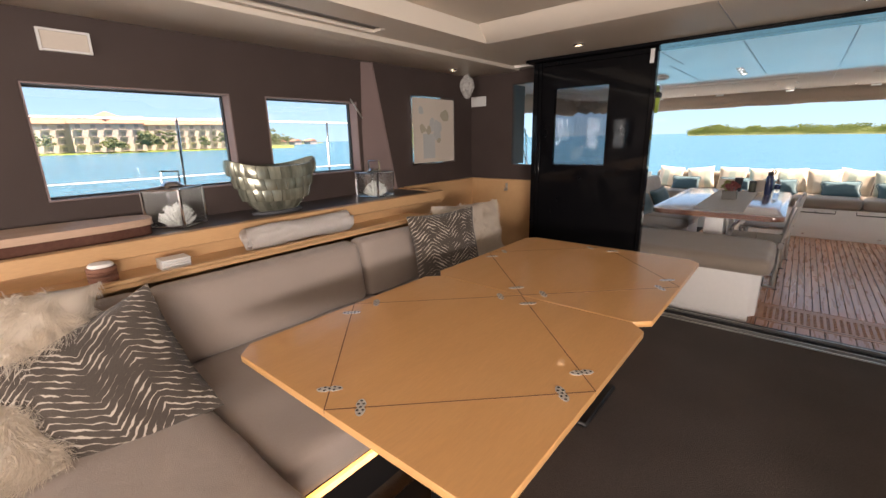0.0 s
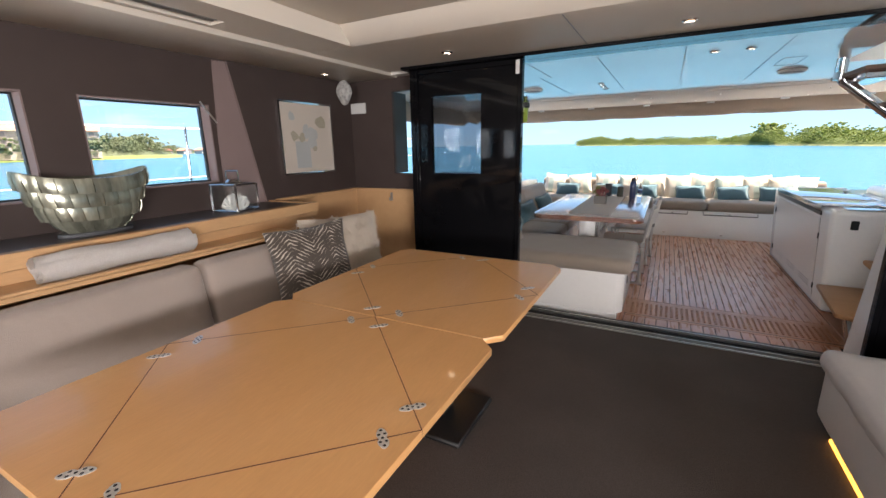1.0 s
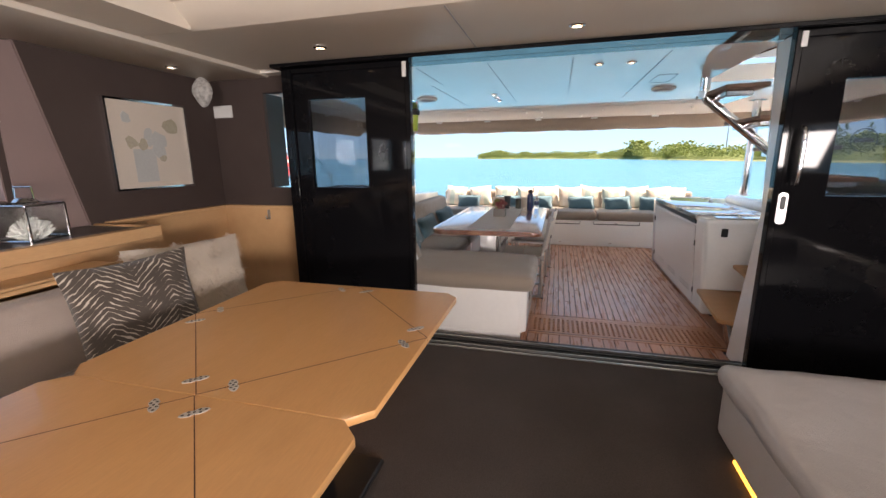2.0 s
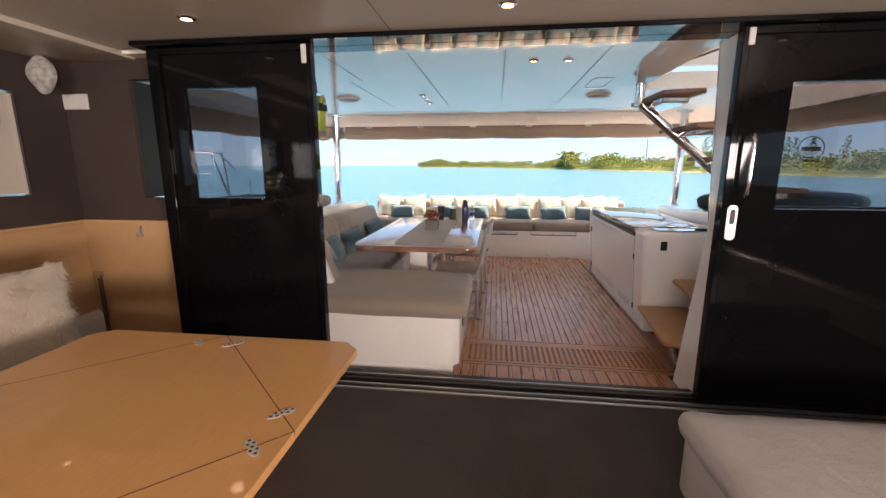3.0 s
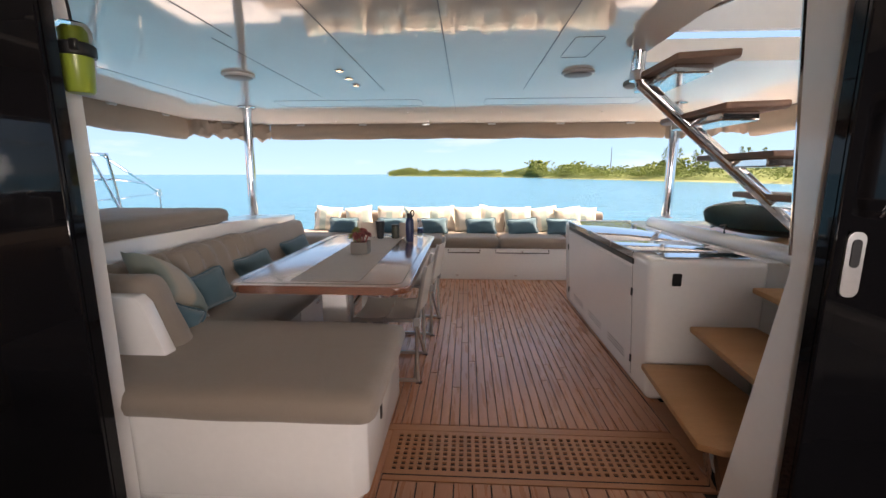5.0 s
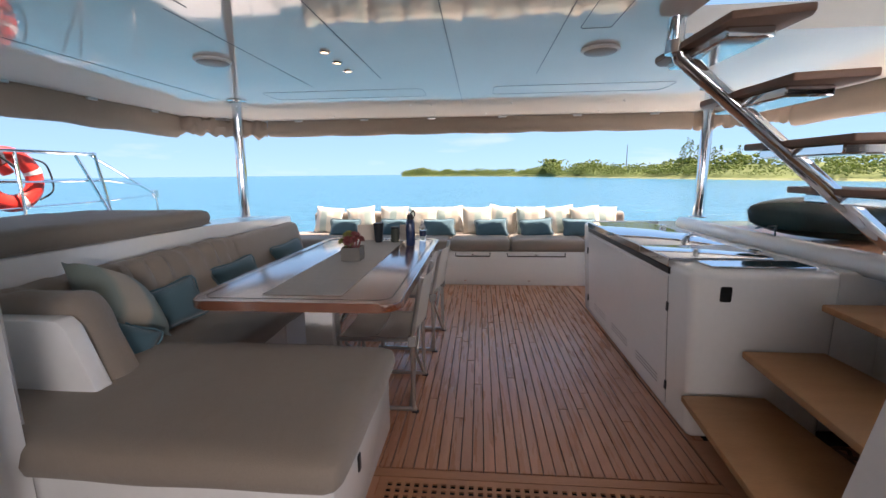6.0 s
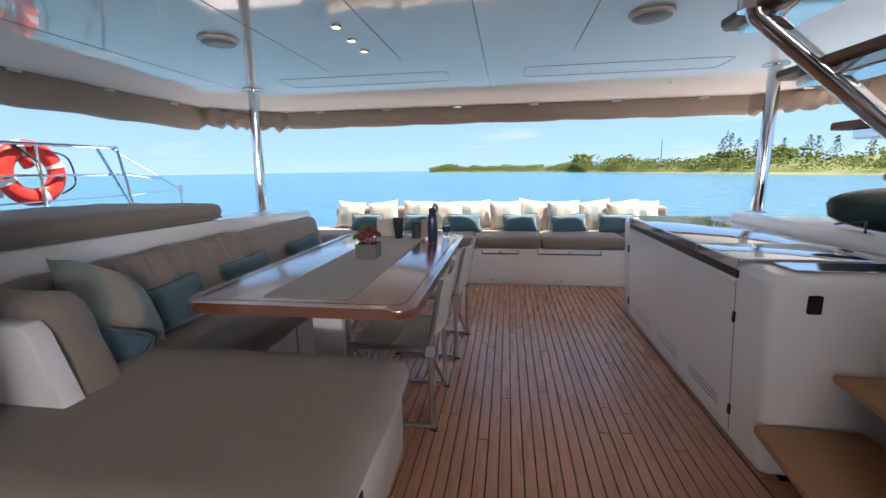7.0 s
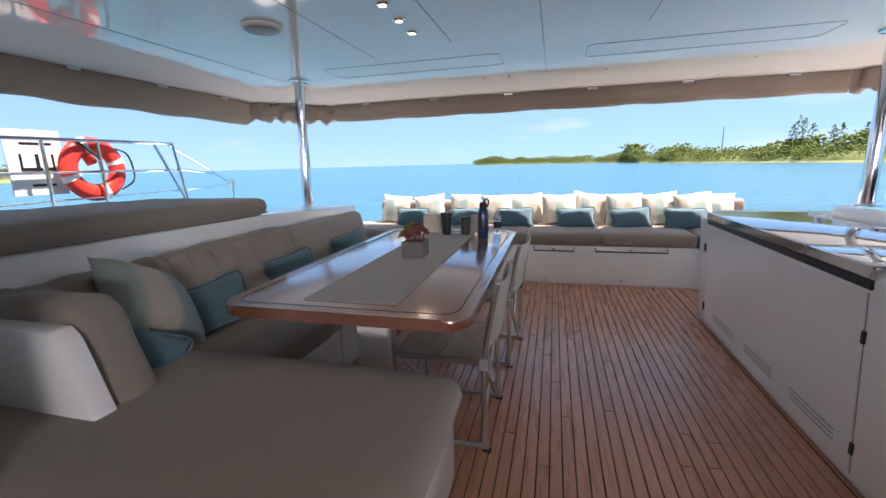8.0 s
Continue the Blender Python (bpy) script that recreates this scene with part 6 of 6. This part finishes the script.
# ---- stairs to the upper deck ----
sr = thing("lower_steps", (1.95, 4.4, 0.0), "three brown composite steps with chrome legs beside the bar unit", "steps")
for k, (x0, x1, y0, z) in enumerate(((1.595, 1.99, 3.955, 0.26), (1.855, 2.23, 3.90, 0.50), (2.18, 2.56, 3.88, 0.74))):
    t = part("tread", prism([(x0 - 0.075, y0 + 0.045), (x0 + 0.01, y0), (x1 + 0.03, y0), (x1, 4.765), (x0, 4.765)], "z", z - 0.035, z, 0.010, 2), TREAD, sr)
    part("leg", tube([(x0 + 0.07, y0 + 0.12, 0.0), (x0 + 0.01, y0 + 0.12, z - 0.036)], 0.028, 12), CHROME, sr)
    part("bracket", box(x0 + 0.1, x1 - 0.08, 4.735, 4.789, z - 0.07, z - 0.0355, 0.004), SATINBLACK, sr)

up = thing("upper_stair", (2.0, 5.1, 0.93), "open stair with a polished chrome spine and brown treads", "stairs")
spine = [(2.74, 5.08, 0.95), (2.63, 5.08, 1.04), (1.60, 5.10, 1.93), (1.57, 5.10, 1.99), (1.57, 5.10, 2.30)]
part("spine", tube(spine, 0.042, 16), CHROME, up)
part("knee_joint", lathe([(0.05, 0), (0.05, 0.06)], (1.575, 5.10, 1.94), 16), CHROME, up)
for k in range(4):
    z, x = 1.955 - 0.243 * k, 1.575 + 0.265 * k
    t = part("tread", prism([(x + 0.02, 4.66), (x + 0.30, 4.60), (x + 0.33, 4.66), (x + 0.31, 5.44), (x + 0.05, 5.44), (x, 5.36)], "z", z, z + 0.034, 0.008, 2), DARKTREAD, up)
    part("tread_bracket", box(x + 0.05, x + 0.25, 4.74, 5.30, z - 0.05, z - 0.001, 0.008), CHROME, up, "polished tread support")
part("post", tube([(2.74, 5.08, 0.86), (2.74, 5.08, 1.0)], 0.045, 14), CHROME, up)
part("hand_rail", tube(curve([(1.60, 5.1, 2.26), (1.72, 4.7, 2.20), (1.9, 4.2, 2.22)], 5), 0.02, 8), CHROME, up)
solo("teak_landing", box(2.62, 3.5, 4.95, 6.6, 0.862, 0.882, 0.004), TEAKX, "teak-covered landing beside the stair", "deck", kind="structure")
bm = bmesh.new()
bmesh.ops.create_uvsphere(bm, u_segments=28, v_segments=14, radius=1)
for v in bm.verts:
    v.co = (3.22 + 0.80 * v.co.x, 5.78 + 0.26 * v.co.y * (1 - 0.25 * v.co.x ** 4), 1.035 + 0.155 * v.co.z - 0.04 * v.co.x ** 2 * (v.co.z < 0) + 0.05 * v.co.x ** 2)
ib = thing("inflatable_board", (3.2, 5.8, 0.885), "rolled teal and black inflatable lying on the landing", "inflatable")
part("hull", bm, RUBBER, ib, smooth=80)
part("lashing", tube(curve([(2.95, 5.50, 0.95), (2.95, 5.55, 1.13), (2.95, 5.78, 1.19), (2.95, 6.0, 1.13), (2.95, 6.06, 0.95)], 5), 0.008, 6), ROPE, ib)

# shoes under the steps
for k, (x, y, a) in enumerate(((2.06, 4.50, 20), (2.18, 4.40, 35), (2.28, 4.62, -10), (2.40, 4.48, 15))):
    m = Matrix.Translation((x, y, 0.0)) @ pose(0, 0, 0, 0, 0, a)
    sh = thing("sandal", (x, y, 0.0), "brown leather sandal lying on the deck under the steps", "shoe", "shoes under the steps")
    sole = prism([(-0.035 + 0.0, -0.12), (0.03, -0.12), (0.04, -0.02), (0.048, 0.07), (0.02, 0.125), (-0.03, 0.115), (-0.045, 0.06), (-0.035, -0.03)], "z", 0.001, 0.022, 0.005, 2)
    bmesh.ops.transform(sole, matrix=m, verts=sole.verts)
    part("sole", sole, LEATHER, sh)
    for yy in (0.05, -0.02):
        s_ = tube([m @ Vector(p) for p in curve([(-0.044, yy, 0.02), (-0.03, yy + 0.01, 0.055), (0.03, yy + 0.01, 0.058), (0.045, yy, 0.02)], 4)], 0.009, 6)
        part("strap", s_, LEATHER, sh)

# emergency light hanging by the door
EX, EY, EZ = -0.712, 3.70, 1.64
lt = thing("emergency_light", (EX, EY, EZ), "lime green hanging emergency light with black band", "lamp")
part("body", lathe([(0.034, 0.0), (0.040, 0.008), (0.046, 0.11)], (EX, EY, EZ), 20), LIME, lt)
part("band", lathe([(0.053, 0.1105), (0.056, 0.115), (0.056, 0.145), (0.05, 0.15)], (EX, EY, EZ), 20), SATINBLACK, lt)
part("clasp", box(EX + 0.030, EX + 0.054, EY - 0.056, EY - 0.04, EZ + 0.12, EZ + 0.152, 0.003), SATINBLACK, lt)
part("lens", lathe([(0.049, 0.1505), (0.051, 0.188), (0.042, 0.21), (0.018, 0.218)], (EX, EY, EZ), 20), CARAFE, lt)
part("lamp_core", lathe([(0.026, 0.152), (0.026, 0.185), (0.018, 0.198)], (EX, EY, EZ), 14), LIME, lt)
part("cord", tube(curve([(EX, EY, EZ + 0.218), (EX - 0.008, EY, EZ + 0.29), (EX - 0.04, EY, EZ + 0.38), (EX - 0.072, EY, EZ + 0.41)], 6), 0.0045, 6), SATINBLACK, lt)
part("hook", box(EX - 0.073, EX - 0.060, EY - 0.012, EY + 0.012, EZ + 0.395, EZ + 0.425, 0.002), CHROME, lt)

# ---- rails, lifebuoy, sign ----
rl = thing("stern_rail", (-3.9, 6.4, 0.82), "stainless tube stern rail with sloping end", "railing")
RX = -3.88
part("top_rail", tube(curve([(RX, 4.6, 1.60), (RX, 7.15, 1.62), (RX - 0.03, 7.40, 1.57), (RX - 0.45, 8.75, 1.10)], 5), 0.018, 8), CHROME, rl)
part("mid_rail", tube([(RX, 4.6, 1.32), (RX - 0.02, 7.5, 1.32), (RX - 0.3, 8.35, 1.24)], 0.013, 8), CHROME, rl)
part("mid_rail", tube([(RX, 5.6, 1.06), (RX - 0.02, 7.5, 1.08), (RX - 0.45, 8.72, 1.09)], 0.008, 8), CHROME, rl)
for y, dy in ((6.02, 0.0), (6.50, 0.0), (7.12, 0.30), (7.36, 0.10)):
    part("stanchion", tube([(RX, y + dy * 2, 0.39), (RX, y, 1.61)], 0.018, 8), CHROME, rl)
part("end_fitting", box(RX - 0.47, RX - 0.43, 8.70, 8.80, 1.04, 1.16, 0.006), CHROME, rl)
part("end_post", tube([(RX - 0.45, 8.78, 0.39), (RX - 0.45, 8.76, 1.10)], 0.014, 8), CHROME, rl)
for y in (-4.0, -2.6, -1.2, 0.2, 1.30, 2.76, 3.05, 4.4):
    part("stanchion", tube([(-3.75, float(y), 0.82), (-3.75, float(y) + 0.03, 1.69)], 0.011, 8), CHROME, rl)
for z, rr in ((1.70, 0.009), (1.24, 0.005)):
    part("lifeline", tube([(-3.75, -4.0, z), (-3.75, 4.6, z - 0.03)], rr, 6), WHITEPLASTIC, rl)

lb = thing("lifebuoy", (-3.955, 6.48, 1.0), "orange-red ring lifebuoy with pale bands and dark rope on the rail", "lifebuoy")
C = Vector((-3.955, 6.48, 1.345))


def ring_at(a, r):
    return C + Vector((0.0, math.cos(a) * r, math.sin(a) * r))


bm = bmesh.new()
rows = []
for i in range(40):
    a = i * 2 * math.pi / 40
    row = []
    for k in range(10):
        b = k * 2 * math.pi / 10
        row.append(bm.verts.new(ring_at(a, 0.232 + 0.085 * math.cos(b)) + Vector((0.05 * math.sin(b), 0, 0))))
    rows.append(row)
for i in range(40):
    for k in range(10):
        bm.faces.new((rows[i][k], rows[(i + 1) % 40][k], rows[(i + 1) % 40][(k + 1) % 10], rows[i][(k + 1) % 10]))
part("ring", bm, REDBUOY, lb, smooth=80)
for q in (0.0, 90.0, 180.0, 270.0):
    bm = bmesh.new()
    rows = []
    for i in range(4):
        a = radians(q + 12 + i * 4)
        rows.append([bm.verts.new(ring_at(a, 0.232 + 0.089 * math.cos(k * math.pi / 5)) + Vector((0.054 * math.sin(k * math.pi / 5), 0, 0))) for k in range(10)])
    for u, v in zip(rows, rows[1:]):
        for k in range(10):
            bm.faces.new((u[k], u[(k + 1) % 10], v[(k + 1) % 10], v[k]))
    part("reflective_band", bm, WHITEPLASTIC, lb, "pale grey reflective band", smooth=80)
part("rope", tube(curve([ring_at(radians(40), 0.32), ring_at(radians(20), 0.40), ring_at(radians(-15), 0.42), ring_at(radians(-40), 0.33)], 6), 0.009, 6), ROPE, lb)
part("rope", tube(curve([ring_at(radians(120), 0.33) + Vector((0.03, 0, 0)), ring_at(radians(110), 0.2) + Vector((0.07, 0, 0)), ring_at(radians(75), 0.10) + Vector((0.07, 0, 0))], 6), 0.012, 6), ROPE, lb)
part("buoy_light", tube([ring_at(radians(110), 0.15), ring_at(radians(95), 0.06)], [0.045, 0.05], 12), REDBUOY, lb)

sg = thing("sign_board", (-4.05, 6.05, 1.12), "white notice board with illegible dark lettering on the rail", "sign")
part("board", box(-4.055, -4.04, 5.84, 6.28, 1.12, 1.70, 0.004), WHITEPLASTIC, sg)
for k, (y0, y1, z) in enumerate(((5.95, 6.20, 1.57), (5.99, 6.18, 1.20))):
    part("printed_bar", box(-4.0395, -4.0375, y0, y1, z, z + 0.022, 0), SATINBLACK, sg)
for y0, y1, z0, z1 in ((5.93, 6.20, 1.34, 1.49),):
    part("printed_bar", slab("x", -4.0395, -4.0375, (y0, y1), (z0, z1), [(y0 + 0.02, y0 + 0.12, z0 + 0.03, z1), (y0 + 0.15, y1 - 0.02, z0 + 0.03, z1)]), SATINBLACK, sg)

# ---- teak deck ----
dk = thing("teak_deck", (0.6, 6.0, 0.0), "teak planked cockpit deck with black caulking", "deck", kind="structure")
PITCH, GAP = 0.0545, 0.0048
meshes = {}


def plank(name, x0, x1, y0, y1, material, parent, z=0.0):
    """One plank with eased edges; alike planks share a mesh."""
    key = (round(x1 - x0, 3), round(y1 - y0, 3), material.name)
    if key not in meshes:
        bm = bmesh.new()
        hx, hy, c = (x1 - x0) / 2, (y1 - y0) / 2, 0.0015
        lo = [bm.verts.new((sx * hx, sy * hy, -0.012)) for sx, sy in ((-1, -1), (1, -1), (1, 1), (-1, 1))]
        mid = [bm.verts.new((sx * hx, sy * hy, -c)) for sx, sy in ((-1, -1), (1, -1), (1, 1), (-1, 1))]
        top = [bm.verts.new((sx * (hx - c), sy * (hy - c), 0)) for sx, sy in ((-1, -1), (1, -1), (1, 1), (-1, 1))]
        for a, b in ((lo, mid), (mid, top)):
            for k in range(4):
                bm.faces.new((a[k], a[(k + 1) % 4], b[(k + 1) % 4], b[k]))
        bm.faces.new(top)
        me = bpy.data.meshes.new(name)
        bmesh.ops.recalc_face_normals(bm, faces=bm.faces)
        bm.to_mesh(me)
        bm.free()
        me.materials.append(material)
        meshes[key] = me
    ob = new(name, meshes[key])
    ob.parent = parent
    ob.matrix_parent_inverse = WORLD.get(parent, Matrix()).inverted()
    ob.matrix_basis = Matrix.Translation(((x0 + x1) / 2, (y0 + y1) / 2, z))
    return ob


rnd = random.Random(77)
lens = (1.1, 1.45, 1.8, 2.2)
n = int((1.66 + 0.80) / PITCH)
for k in range(n):
    x = 1.655 - (k + 1) * PITCH
    y, first = 4.475, True
    while y < 7.795:
        ln_ = rnd.uniform(0.4, 2.3) if first else rnd.choice(lens)
        e = min(7.795, y + ln_)
        if 7.795 - e < 0.35:
            e = 7.795
        plank("plank", x, x + PITCH - GAP, y, e - 0.004, TEAK, dk)
        y, first = e, False
plank("margin_board", 1.662, 2.5, 3.80, 4.785, TEAKX, dk, -0.001)
plank("margin_board", -0.82, 1.66, 4.415, 4.468, TEAKX, dk)
plank("margin_board", 0.155, 1.655, 4.035, 4.068, TEAKX, dk)
plank("margin_board", 0.098, 0.149, 3.782, 4.410, TEAK, dk, 0.0)
plank("margin_board", 0.098, 1.60, 3.742, 3.775, TEAKX, dk, 0.001)
plank("margin_board", 1.665, 1.74, 4.79, 7.795, TEAK, dk, -0.0005)
plank("margin_board", 1.745, 2.30, 6.925, 7.795, TEAK, dk, -0.0005)
x = 0.155
while x < 1.58:
    plank("plank", x, x + 0.078, 3.782, 4.028, TEAK, dk)
    x += 0.0845
solo("drain_well", box(0.161, 1.644, 4.081, 4.404, -0.20, -0.05, 0), CAULK, "dark drain well under the grating", "drain", kind="structure")
# slotted grating
gx0, gx1, gy0, gy1 = 0.15, 1.655, 4.073, 4.410
bm = bmesh.new()
NX, NY = 36, 8
hole = 0.0215
px, py = (gx1 - gx0 - 0.06) / NX, (gy1 - gy0 - 0.05) / NY
holes = []
cu = [gx0] + [v for i in range(NX) for v in (gx0 + 0.03 + (i + 0.5) * px - hole / 2, gx0 + 0.03 + (i + 0.5) * px + hole / 2)] + [gx1]
cv = [gy0] + [v for j in range(NY) for v in (gy0 + 0.025 + (j + 0.5) * py - hole / 2, gy0 + 0.025 + (j + 0.5) * py + hole / 2)] + [gy1]
made = {}


def gv(i, j, z):
    if (i, j, z) not in made:
        made[i, j, z] = bm.verts.new((cu[i], cv[j], z))
    return made[i, j, z]


for i in range(len(cu) - 1):
    for j in range(len(cv) - 1):
        if i % 2 and j % 2:
            for (a, b), (c, d) in (((i, j), (i + 1, j)), ((i + 1, j), (i + 1, j + 1)), ((i + 1, j + 1), (i, j + 1)), ((i, j + 1), (i, j))):
                bm.faces.new((gv(a, b, 0.001), gv(c, d, 0.001), gv(c, d, -0.008), gv(a, b, -0.008)))
        else:
            bm.faces.new((gv(i, j, 0.001), gv(i + 1, j, 0.001), gv(i + 1, j + 1, 0.001), gv(i, j + 1, 0.001)))
part("grating", bm, TEAKX, dk, "teak drain grating with square holes", smooth=30)
